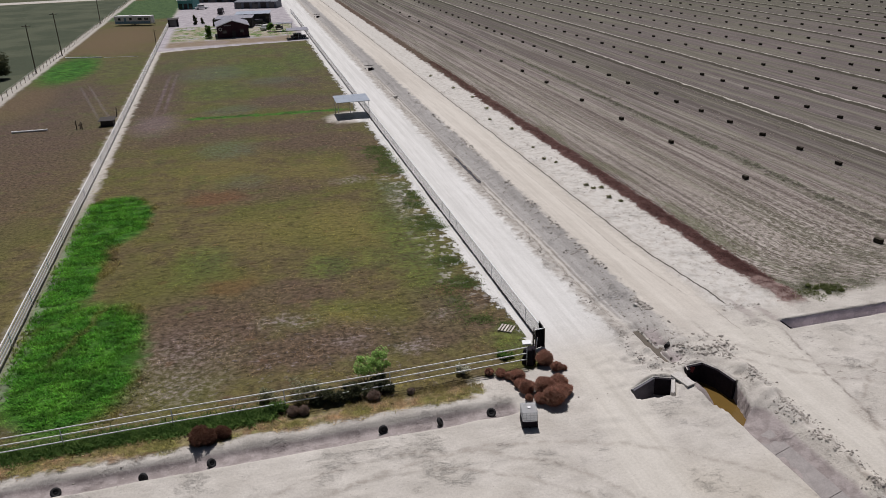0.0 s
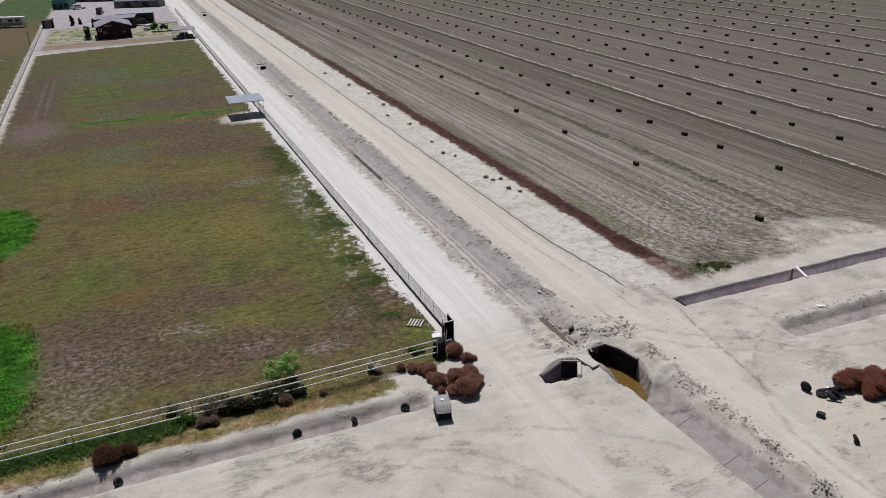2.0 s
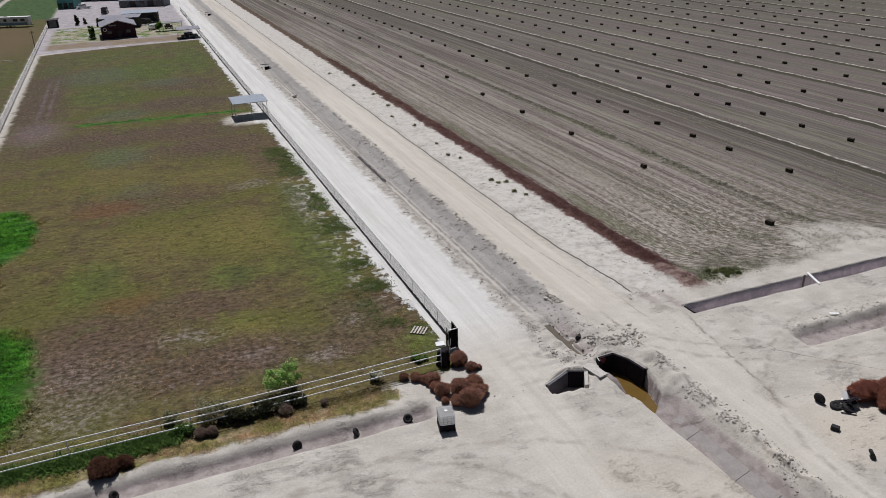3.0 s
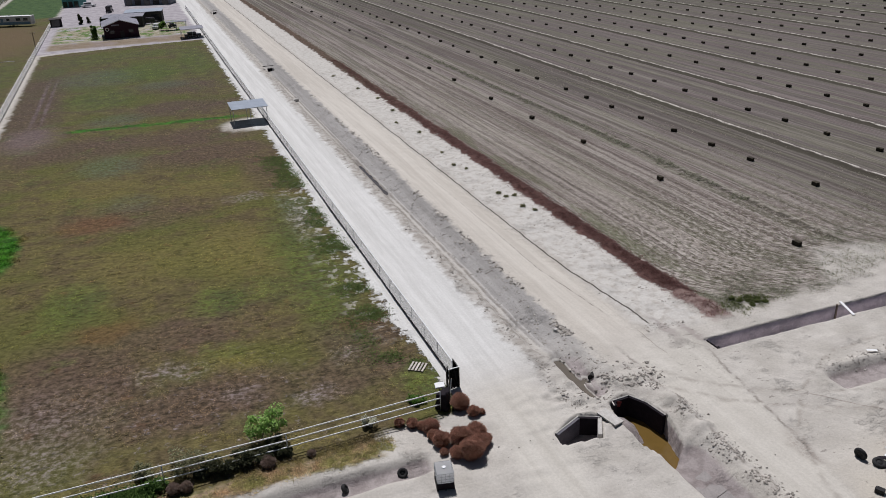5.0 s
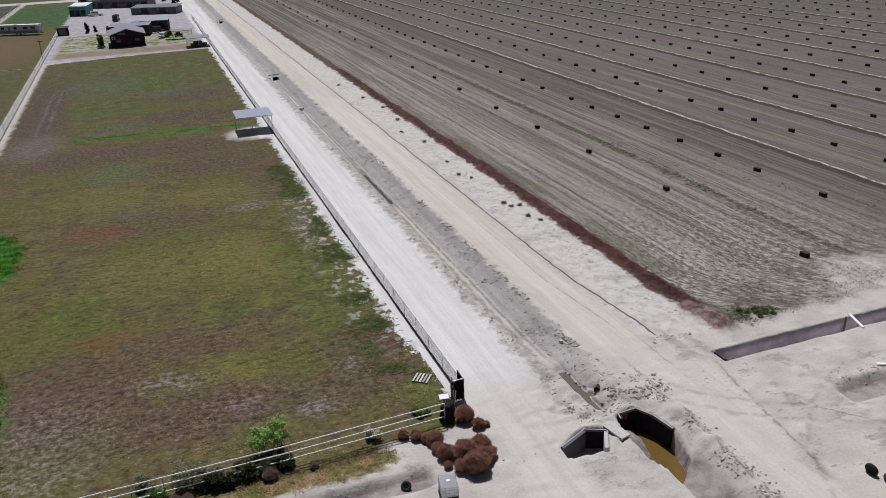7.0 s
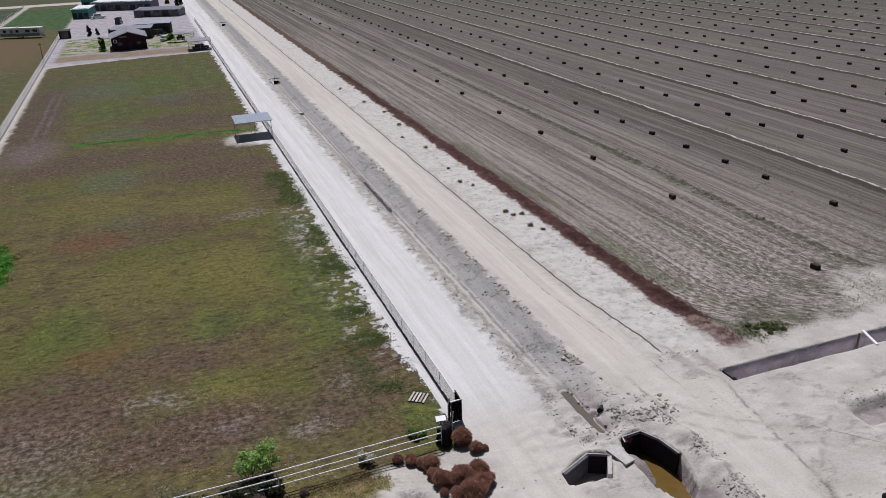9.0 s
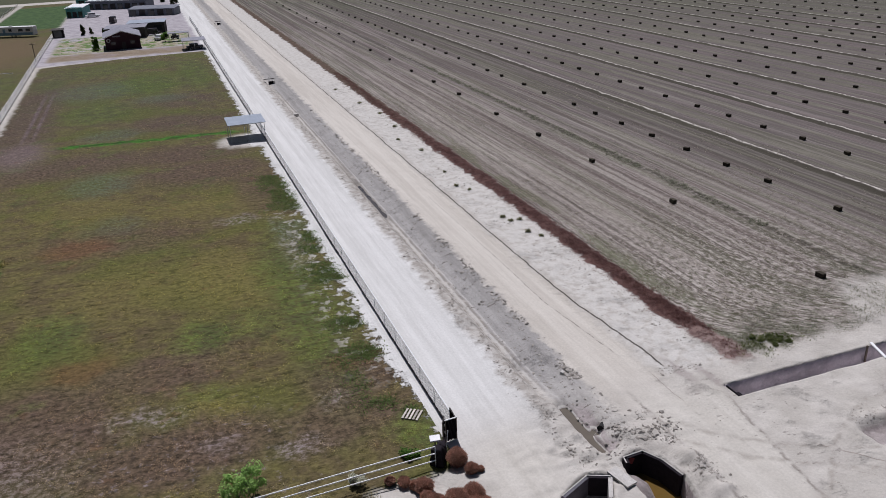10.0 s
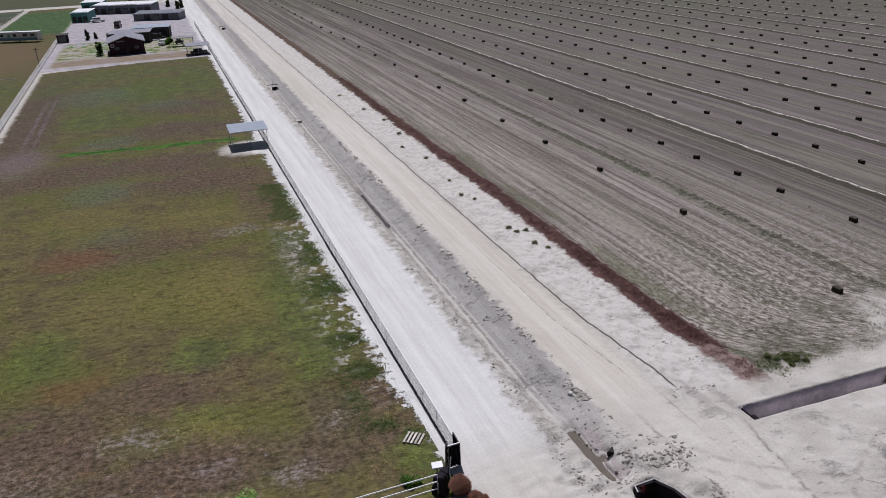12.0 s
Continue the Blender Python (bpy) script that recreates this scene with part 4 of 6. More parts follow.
rail_fence([(-39.75, -3.9), (-40.6, 80), (-41.5, 150), (-42.0, 186), (-42.6, 238)], (0.45, 0.8, 1.15, 1.5), 7.3, 0.05, 0.052, WHITE_PIPE, "white four-rail pipe fence between two pastures", "white pipe fences", GALV)
rail_fence([(-66.4, -4.7), (-66.9, 150), (-67.2, 265), (-68.0, 372)], (0.5, 0.9, 1.3), 4.0, 0.06, 0.02, GALV, "wire fence on wooden posts along the western pasture", "", OLD_WOOD)


# ---- hay bales ----
def bale_mesh():
    bm = bmesh.new()
    brick(bm, 0, 0, 0.225, 0.48, 0.78, 0.45, bevel=0.02)
    bmesh.ops.subdivide_edges(bm, edges=[e for e in bm.edges if e.calc_length() > 0.3], cuts=2, use_grid_fill=True)
    for v in bm.verts:
        v.co += Vector((random.uniform(-1, 1), random.uniform(-1, 1), random.uniform(-1, 1))) * 0.012
    return mesh_of("hay_bale", bm, HAY)


BALES = [bale_mesh() for _ in range(4)]
spots = []


def bale_row(x, near, far, lean, gap):
    """A row of bales: its x, the places along it that differ, and where it goes on evenly."""
    places = list(near)
    while places[-1] < far:
        places.append(places[-1] + gap * random.uniform(0.9, 1.1))
    spots.extend((x + lean * (y - 90) + random.uniform(-0.12, 0.12), y) for y in places)


bale_row(37.8, (8.0, 29.5, 47.2, 62.5, 77.8, 95.3, 109.0, 123.0, 139.8, 156.5, 173.0, 191.0, 207.5, 222.7), 560, -0.003, 16.2)
bale_row(52.1, (20.1, 30.7, 38.1, 46.2, 54.4, 62.6, 70.3, 77.6, 88.5, 97.3, 107.5, 114.8, 122.7, 132.1, 140.6, 148.8, 156.8, 165.9, 173.0, 180.8, 188.5, 195.8, 203.6, 212.0, 220.0, 228.4, 237.0, 246.9), 560, 0.0, 8.3)
bale_row(69.1, (26.5, 35.2, 43.2, 50.9, 58.8, 66.6, 75.5, 83.0, 90.3, 98.8, 106.1, 113.9, 121.5, 130.7, 137.6, 146.3, 153.4, 162.1, 169.2, 176.5, 185.0, 194.5, 202.2, 210.5, 218.2, 225.0, 234.3), 540, 0.004, 8.0)
bale_row(86.1, (36.5, 44.4, 52.1, 60.5, 68.0, 78.0, 86.1, 94.7, 103.7, 111.0, 119.0, 126.2, 134.4, 142.7, 150.5, 159.0, 167.3, 175.8, 184.1, 191.7, 200.3, 207.4, 215.0, 223.9, 237.9), 520, 0.008, 8.2)
bale_row(101.8, (49.5, 57.9, 65.4, 73.2, 80.4, 87.8, 96.3, 104.2, 111.6, 118.9, 126.0, 133.4, 141.6, 149.8, 157.2, 165.1, 172.8, 181.4, 188.8, 197.1, 206.0, 214.5, 223.2), 500, 0.011, 8.1)
bale_row(117.9, (58.6, 67.0, 75.5, 82.4, 90.8, 98.0, 106.9, 115.2, 122.6, 129.8, 137.4, 144.5, 151.9, 159.3, 168.4, 176.4, 185.0, 191.6, 198.3), 480, 0.013, 7.8)
bale_row(132.5, (78.5, 86.7, 93.2, 100.2, 107.3, 114.0, 122.0, 129.8, 137.3, 145.0, 152.4, 161.0, 167.5, 176.2, 183.0), 460, 0.019, 7.6)
bale_row(148.2, (96.8, 105.2, 112.0, 119.1, 127.0, 134.5, 142.0, 149.5, 157.4, 166.0, 174.2), 440, 0.018, 7.8)
bale_row(161.8, (108.0, 116.8, 124.1, 132.1, 139.0, 147.0, 154.3, 163.2), 430, 0.022, 7.8)
bale_row(176.6, (123.0, 130.6, 136.7, 142.6, 150.4, 156.2, 163.5, 171.0), 420, 0.02, 7.3)
bale_row(189.4, (135.0, 143.5, 151.1, 158.1, 165.0, 172.6, 180.2), 420, 0.02, 7.4)
for i in range(4):
    bale_row(203.0 + 13.5 * i, (149.0 + 13.0 * i, 157.0 + 13.0 * i), 420, 0.02, 7.4)
spots.sort(key=lambda s: (s[0] + 12) ** 2 + (s[1] + 38) ** 2)
GROUP = "hay bales in the mown field"
for x, y in spots[:290]:
    ob = new("hay_bale", random.choice(BALES))
    ob.matrix_world = pose(x, y, z_at(x, y) - 0.02, random.uniform(-2, 2), random.uniform(-2, 2), random.gauss(4, 9))
    tagged(ob, "small rectangular hay bale lying on the stubble", "hay bale", GROUP)
bm = bmesh.new()
for x, y in spots[290:]:
    bmesh.ops.create_cube(bm, size=1, matrix=pose(x, y, z_at(x, y) + 0.21, 0, 0, random.gauss(4, 9)) @ Matrix.Diagonal((0.48, 0.78, 0.45, 1)))
solid("far_hay_bales", bm, HAY, pose(0, 0, 0), "many far hay bales in rows on the field", "hay bales", kind="stuff")


# ---- pasture shed ----
def loafing_shed(x, y, w, d, h, label, roof_material):
    s = thing("animal_shelter", pose(x, y, z_at(x, y)), label, "shed")
    bm = bmesh.new()
    n = 24
    for i in range(n):                       # corrugated sheets
        a, b = -w / 2 + w * i / n, -w / 2 + w * (i + 1) / n
        brick(bm, (a + b) / 2, 0, h + 0.09 + (0.02 if i % 2 else 0), (b - a) * 1.02, d, 0.03, tilt=(1.5, 0))
    part("roof", bm, roof_material, s, "blue-grey steel sheet roof")
    for px in (-w / 2 + 0.25, 0, w / 2 - 0.25):
        for py in (-d / 2 + 0.3, d / 2 - 0.3):
            bm = bmesh.new()
            tube(bm, (px, py, -0.3), (px, py, h + 0.04 + 0.026 * py), 0.045)
            part("post", bm, GALV, s)
    for py in (-d / 2 + 0.3, d / 2 - 0.3):
        bm = bmesh.new()
        brick(bm, 0, py, h + 0.0 + 0.026 * py, w - 0.1, 0.07, 0.12)
        part("beam", bm, GALV, s)
    return s


loafing_shed(-2.4, 83.0, 5.7, 5.4, 2.7, "open pasture shelter with flat blue-grey steel roof", ROOF_BLUE)


# ---- plants ----
def blades(name, base, lean, length, width, material, label, category):
    """Many small blades in one sheet of stuff: base points, outward lean (radians), length and width of each."""
    n = len(base)
    rng = np.random.RandomState(len(name) + n)
    a = rng.rand(n) * 2 * math.pi
    out = np.stack([np.cos(a), np.sin(a), np.zeros(n)], -1)
    side = np.stack([-np.sin(a), np.cos(a), np.zeros(n)], -1)
    tip = base + out * (np.sin(lean) * length)[:, None] + np.array([0, 0, 1.0]) * (np.cos(lean) * length)[:, None]
    tip += (rng.rand(n, 3) - 0.5) * 0.3 * length[:, None]
    mid = base * 0.55 + tip * 0.45 + np.array([0, 0, 0.12]) * length[:, None]
    v = np.stack([base - side * width[:, None] * 0.3, base + side * width[:, None] * 0.3, mid + side * width[:, None] * 0.5, tip, mid - side * width[:, None] * 0.5], 1)
    me = bpy.data.meshes.new(name)
    me.vertices.add(n * 5)
    me.vertices.foreach_set("co", v.astype(np.float32).ravel())
    me.loops.add(n * 5)
    me.loops.foreach_set("vertex_index", np.arange(n * 5, dtype=np.int32))
    me.polygons.add(n)
    me.polygons.foreach_set("loop_start", (np.arange(n) * 5).astype(np.int32))
    me.update(calc_edges=True)
    me.materials.append(material)
    return tagged(new(name, me), label, category, kind="stuff")


def clumps(rng, n, per, xy, spread, tall):
    """Blade bases and lengths for n clumps; xy(rng, n) gives their places."""
    c = xy(rng, n)
    size = tall[0] + (tall[1] - tall[0]) * rng.rand(len(c)) ** 2
    p = np.repeat(c, per, 0) + rng.normal(0, 1, (len(c) * per, 2)) * (spread * np.repeat(0.4 + size / tall[1], per))[:, None]
    s = np.repeat(size, per) * (0.6 + 0.6 * rng.rand(len(p)))
    return np.column_stack([p, height(p[:, 0], p[:, 1])]), s


rng = np.random.RandomState(7)


def pasture_places(rng, n):
    # nearer ground gets more
    y = -3.2 + 185 * rng.rand(n) ** 2.0
    x = -0.5 - 39.7 * rng.rand(n)
    keep = bumps(x, y, 1.9) + 0.7 * bumps(x, y, 5.5, 1) > -0.25
    return np.column_stack([x, y])[keep & (x < -1.5 + 0.7 * (1 - sm(y, 3, 9)) + 0.9 * bumps(x, y, 2.0, 2))]


b, s = clumps(rng, 17000, 9, pasture_places, 0.16, (0.04, 0.16))
blades("pasture_grass", b, rng.uniform(1.25, 1.52, len(b)), s, 0.4 * s + 0.02, TUFTS, "short dry tufts of brown and olive pasture grass", "grass")


def edge_places(rng, n):
    y = 3 + 60 * rng.rand(n) ** 1.3
    x = -2.2 + rng.normal(0, 1.2, n) + 0.8 * bumps(y * 0 + 5, y, 5.0, 1)
    return np.column_stack([x, y])[(bumps(x, y, 2.4, 1) + 0.5 * bumps(x, y, 0.9, 2) > 0.1) & (x < -0.7)]


EDGE_WEED = leafy("edge_weed", (0.045, 0.072, 0.022), (0.125, 0.165, 0.05))
b, s = clumps(rng, 9000, 8, edge_places, 0.26, (0.05, 0.24))
blades("edge_weeds", b, rng.uniform(0.85, 1.42, len(b)), s, 0.2 * s + 0.02, EDGE_WEED, "ragged green weeds along the pasture's roadside edge", "weeds")


def lush_places(rng, n):
    x, y = -41 + 12 * rng.rand(n), -3 + 52 * rng.rand(n)
    w = x + 2.0 * bumps(x, y, 3.1)
    inside = np.minimum(np.minimum(((w + 34.6) / 5) ** 2 + ((y - 7.5) / 9.8) ** 2, ((w + 38.6) / 3.4) ** 2 + ((y - 25) / 12) ** 2), ((w + 36.2) / 4.2) ** 2 + ((y - 40) / 8.6) ** 2) < 1
    return np.column_stack([x, y])[inside & (x > -39.6) & (bumps(x, y, 1.2, 3) > -0.55)]


b, s = clumps(rng, 11000, 6, lush_places, 0.16, (0.15, 0.42))
blades("lush_grass", b, rng.uniform(0.6, 1.3, len(b)), s, 0.2 * s + 0.02, TUFTS, "thick bright green grass in the damp corner", "grass")


def hedge_places(rng, n):
    x = -52 + 36 * rng.rand(n)
    y = -3.9 + rng.normal(0, 0.33, n)
    return np.column_stack([x, y - 0.1])[(bumps(x, y, 2.2) > -0.5) | (x < -26)]


b, s = clumps(rng, 3400, 15, hedge_places, 0.2, (0.2, 0.65))
blades("fence_weeds", b, rng.uniform(0.3, 1.2, len(b)), s, 0.08 * s + 0.015, FENCE_WEED, "dark green weeds grown up under the pipe fence", "weeds")


def verge_places(rng, n):
    x = -60 + 54 * rng.rand(n)
    y = -5.2 + rng.normal(0, 0.55, n)
    return np.column_stack([x, np.clip(y, -6.3, -4)])[bumps(x, y, 1.6) > -0.3]


b, s = clumps(rng, 4200, 14, verge_places, 0.16, (0.08, 0.3))
blades("verge_grass", b, rng.uniform(0.5, 1.35, len(b)), s, 0.07 * s + 0.012, TUFTS, "straw-coloured dry grass on the verge", "grass")


def band_places(rng, n):
    y = 0.2 + 130 * rng.rand(n) ** 1.5
    x = 22.35 + rng.normal(0, 0.5, n) + 0.25 * bumps(y * 0, y, 6) + 0.55 * sm(-y, -9, 0)
    return np.column_stack([x, y])[(y > 4 + 2 * bumps(x, y, 1.5)) | (rng.rand(n) < 0.2)]


b, s = clumps(rng, 6500, 8, band_places, 0.2, (0.05, 0.16))
blades("dead_weeds", b, rng.uniform(0.4, 1.2, len(b)), s, 0.16 * s + 0.02, DULL_RED, "band of reddish-brown dead weeds along the field", "weeds")


def stubble_places(rng, n):
    y = 1 + 100 * rng.rand(n) ** 1.8
    x = np.round((24.4 + 40 * rng.rand(n) ** 1.3) / 0.45) * 0.45 + rng.normal(0, 0.06, n)
    keep = bumps(x, y * 0.25, 1.7) + 0.6 * bumps(x, y, 4, 1) > -0.05
    return np.column_stack([x, y])[keep & (y > 1 + 0.32 * np.clip(x - 26, 0, 20) + 1.5 * bumps(x, y, 3))]


STUBBLE = leafy("stubble", (0.10, 0.085, 0.065), (0.34, 0.31, 0.255))
b, s = clumps(rng, 24000, 5, stubble_places, 0.10, (0.05, 0.18))
blades("stubble", b, rng.uniform(1.2, 1.55, len(b)), s, 0.3 * s + 0.02, STUBBLE, "cut hay stubble in rows on the field", "stubble")


def corner_places(rng, n):
    x, y = 24 + 26 * rng.rand(n) ** 1.2, rng.rand(n)
    top = 3.0 + 0.25 * np.clip(x - 25, 0, 20)
    y = -0.6 + 0.1 * (x - 24) * 0.6 + (top + 1.5) * y
    return np.column_stack([x, y])[bumps(x, y, 1.0) + 0.5 * bumps(x, y, 2.7, 1) > -0.1]


WEED = leafy("field_weed", (0.10, 0.105, 0.07), (0.26, 0.255, 0.20))
b, s = clumps(rng, 5200, 8, corner_places, 0.25, (0.04, 0.15))
blades("field_edge_weeds", b, rng.uniform(1.0, 1.5, len(b)), s, 0.22 * s + 0.02, WEED, "scattered grey-green weeds at the field's ragged end", "weeds")


def furrow_places(rng, n):
    y = 18 + 110 * rng.rand(n) ** 1.3
    x = 42.3 + rng.normal(0, 0.5, n)
    return np.column_stack([x, y])[bumps(x, y, 2.6) > -0.2]


b, s = clumps(rng, 1500, 6, furrow_places, 0.13, (0.12, 0.35))
blades("furrow_weeds", b, rng.uniform(0.7, 1.4, len(b)), s, 0.2 * s + 0.02, WEED, "greenish weeds in a furrow of the field", "weeds")


def twig_ball(r, n, rough=0.25, flat=0.85, width=0.03, core=True):
    """A tangle of bent twigs round a lumpy dark heart."""
    bm = bmesh.new()
    if core:
        bmesh.ops.create_icosphere(bm, subdivisions=3, radius=r * 0.66, matrix=Matrix.Diagonal((1, 1, flat, 1)))
        for v in bm.verts:
            v.co *= 1 + 0.3 * noise.noise(v.co * (2.6 / r) + Vector((r * 31, 0, 0)))
    for _ in range(n):
        d = Vector((random.gauss(0, 1), random.gauss(0, 1), random.gauss(0.15, 1))).normalized()
        lump = 1 + 0.3 * noise.noise(d * 1.72 + Vector((r * 31, 0, 0)))
        across = d.cross(Vector((random.gauss(0, 1), random.gauss(0, 1), random.gauss(0, 1)))).normalized()
        a = d * r * random.uniform(0.55, 0.8) * lump
        c = a + (across * random.uniform(0.5, 1.0) + d * random.uniform(0.2, 0.8)) * r * random.uniform(0.14, 0.3 + rough)
        b = a.lerp(c, 0.55) + d * r * 0.05
        s = across.cross(d).normalized() * width * random.uniform(0.5, 1.2)
        bm.faces.new([bm.verts.new(Vector((p.x, p.y, p.z * flat))) for p in (a - s, a + s, b + s * 0.8, c, b - s * 0.8)])
    for v in bm.verts:
        v.co.z = max(v.co.z + r * flat * 0.86, -0.02)
    return bm


WEED_MESH = {}


def tumbleweed(x, y, r, kind="brown", label="brown dead tumbleweed lying on pale dirt", wide=1.0):
    key = (kind, len(WEED_MESH) % 3 if len(WEED_MESH) > 5 else len(WEED_MESH))
    mat = {"brown": TWIG, "dark": TWIG_DARK, "red": TWIG_RED, "grey": TWIG_GREY}[kind]
    if key not in WEED_MESH:
        WEED_MESH[key] = mesh_of("tumbleweed", twig_ball(1.0, 5200, rough=0.06, width=0.017), mat)
    ob = new("tumbleweed", WEED_MESH[key])
    ob.matrix_world = pose(x, y, z_at(x, y) - 0.05, 0, 0, random.uniform(0, 360)) @ Matrix.Diagonal((r * wide, r, r, 1))
    return tagged(ob, label, "tumbleweed", "tumbleweeds by the fence corner" if kind == "brown" else "")


for x, y, r in ((-0.69, -3.4, 0.7), (-0.2, -4.5, 0.46), (-3.33, -4.95, 0.6), (-3.2, -6.55, 0.62), (-3.45, -5.8, 0.45), (-2.1, -7.0, 0.82), (-1.0, -6.85, 0.74), (-1.95, -8.35, 0.85),
                (-0.75, -7.5, 0.52), (-2.75, -8.05, 0.5), (-1.3, -7.75, 0.7), (-3.4, -7.5, 0.3), (-4.25, -4.0, 0.42), (-5.0, -3.55, 0.36), (-3.75, -4.5, 0.4), (0.35, -4.6, 0.25)):
    tumbleweed(x, y, r)
tumbleweed(-25.0, -5.75, 0.66, "dark", "big dark-brown dead tumbleweed against the dirt bank", 1.6)
tumbleweed(-23.6, -5.65, 0.52, "dark", "dark-brown dead tumbleweed against the dirt bank", 1.4)
tumbleweed(-24.4, -5.95, 0.58, "dark", "dark-brown dead tumbleweed against the dirt bank", 1.3)
for x, y, r in ((-13.5, -4.35, 0.5), (-19.0, -4.45, 0.45), (-18.3, -4.5, 0.42), (-10.9, -4.3, 0.3)):
    tumbleweed(x, y, r, "grey", "small greyish-brown tumbleweed under the pipe fence")
for x, y, r in ((21.3, -18.3, 0.75), (22.1, -18.4, 0.85), (23.3, -19.0, 0.95), (22.6, -19.6, 0.8), (24.3, -19.6, 0.9), (23.6, -20.4, 0.75), (25.3, -20.2, 0.95), (22.0, -19.9, 0.55), (26.4, -20.9, 0.9), (25.4, -21.4, 0.8), (27.5, -21.3, 0.8)):
    tumbleweed(x, y, r, "red", "reddish dead tumbleweed in a heap of rubbish")


def shrub(x, y, r, tall, material, label, n=1600, leaf=0.07, stems=7):
    s = thing("shrub", pose(x, y, z_at(x, y) - 0.03), label, "shrub")
    bm = bmesh.new()
    for _ in range(stems):
        a = random.uniform(0, 2 * math.pi)
        tube(bm, (0.05 * math.cos(a), 0.05 * math.sin(a), 0), (r * 0.6 * math.cos(a), r * 0.6 * math.sin(a), tall * random.uniform(0.5, 0.85)), 0.025, 0.008, 5)
    part("stems", bm, OLD_WOOD, s)
    bm = bmesh.new()
    lobes = [(Vector((random.uniform(-1, 1) * r * 0.6, random.uniform(-1, 1) * r * 0.6, tall * random.uniform(0.3, 0.85))), r * random.uniform(0.25, 0.5)) for _ in range(11)]
    for i in range(n):
        c, q = lobes[i % len(lobes)]
        d = Vector((random.gauss(0, 1), random.gauss(0, 1), random.gauss(0, 1))).normalized()
        p = c + d * q * random.uniform(0.5, 1.1)
        p.z = max(p.z, 0.04)
        m = Matrix.Translation(p) @ Euler((random.uniform(-0.9, 0.9), random.uniform(-0.9, 0.9), random.uniform(0, 6.3))).to_matrix().to_4x4()
        w = leaf * random.uniform(0.6, 1.4)
        bm.faces.new([bm.verts.new(m @ Vector(v)) for v in ((-w * 0.5, 0, 0), (0, -w, 0.02), (w * 0.5, 0, 0), (0, w, 0.02))])
    part("leaves", bm, material, s)
    return s


CORNER_LEAF = leafy("corner_leaf", (0.055, 0.07, 0.026), (0.16, 0.175, 0.07))
shrub(-12.7, -2.1, 1.0, 2.7, LEAF_BRIGHT, "tall feathery bright green shrub behind the pipe fence", 1500, 0.08)
shrub(-13.7, -1.9, 0.9, 2.0, LEAF_BRIGHT, "feathery bright green shrub behind the pipe fence", 1000, 0.08)
shrub(-12.9, -3.0, 0.7, 1.0, LEAF_DARK, "dark shaded shrub under the pipe fence", 1300, 0.08)
shrub(-14.9, -3.5, 0.8, 0.95, LEAF_DARK, "dark shaded shrub under the pipe fence", 1300, 0.08)
shrub(-16.6, -3.5, 0.9, 0.9, LEAF_DARK, "dark shaded shrub under the pipe fence", 1300, 0.08)
shrub(-19.9, -3.6, 0.8, 0.6, FENCE_WEED, "low green weeds under the pipe fence", 1100, 0.08)
for x, y, r in ((-12.4, -3.6, 0.6), (-13.6, -3.7, 0.7), (-15.6, -3.7, 0.8), (-17.4, -3.7, 0.5)):
    shrub(x, y, r, r * 0.9, LEAF_DARK, "dark shaded weeds grown through the pipe fence", 900, 0.08)
shrub(-17.9, -2.6, 1.3, 1.5, LEAF_DRY, "low olive shrub behind the pipe fence", 1300, 0.08)
shrub(-20.4, -2.5, 1.0, 0.9, LEAF_DRY, "low olive shrub behind the pipe fence", 1100, 0.08)
shrub(-6.8, -3.0, 0.55, 0.75, leafy("pale_weed", (0.26, 0.26, 0.20), (0.46, 0.46, 0.38)), "pale dry clump of weeds in the pipe fence", 700, 0.07)
shrub(-3.1, -1.6, 0.7, 0.4, LEAF, "low bright green weed beside the fence corner", 900, 0.07)
for x, y, r in ((19.0, 33.5, 0.45), (19.3, 32.2, 0.35), (20.3, 32.3, 0.4), (19.6, 28.6, 0.4), (20.3, 27.0, 0.35), (18.4, 46.0, 0.4), (19.2, 44.0, 0.3), (19.5, 63, 0.45), (18.3, 70, 0.4), (20.2, 78, 0.5), (19.6, 98, 0.5),
                (19.0, 52, 0.3), (20.6, 88, 0.45), (18.4, 112, 0.6)):
    shrub(x, y, r * 0.9, r * 0.5, LEAF_DRY, "small grey-green weed clump on pale crusty soil", 320, 0.065, 4)
for x, y, r in ((26.5, 0.8, 0.5), (27.1, 0.6, 0.4), (26.0, 1.2, 0.42), (26.8, 1.4, 0.38), (25.4, 1.7, 0.35), (27.6, 0.2, 0.3), (26.3, 0.2, 0.34), (27.5, 1.0, 0.28)):
    shrub(x, y, r, r * 0.5, CORNER_LEAF, "low dull green weed clump at the field's corner", 300, 0.06, 4)


def green_corner(rng, n):
    x, y = rng.normal(26.4, 1.2, n), rng.normal(0.9, 0.6, n)
    return np.column_stack([x, y])[bumps(x, y, 0.9, 2) > -0.3]


b, s = clumps(rng, 420, 7, green_corner, 0.16, (0.05, 0.2))
blades("corner_weeds", b, rng.uniform(0.5, 1.3, len(b)), s, 0.25 * s + 0.02, CORNER_LEAF, "matted dull green weeds at the field's corner", "weeds")


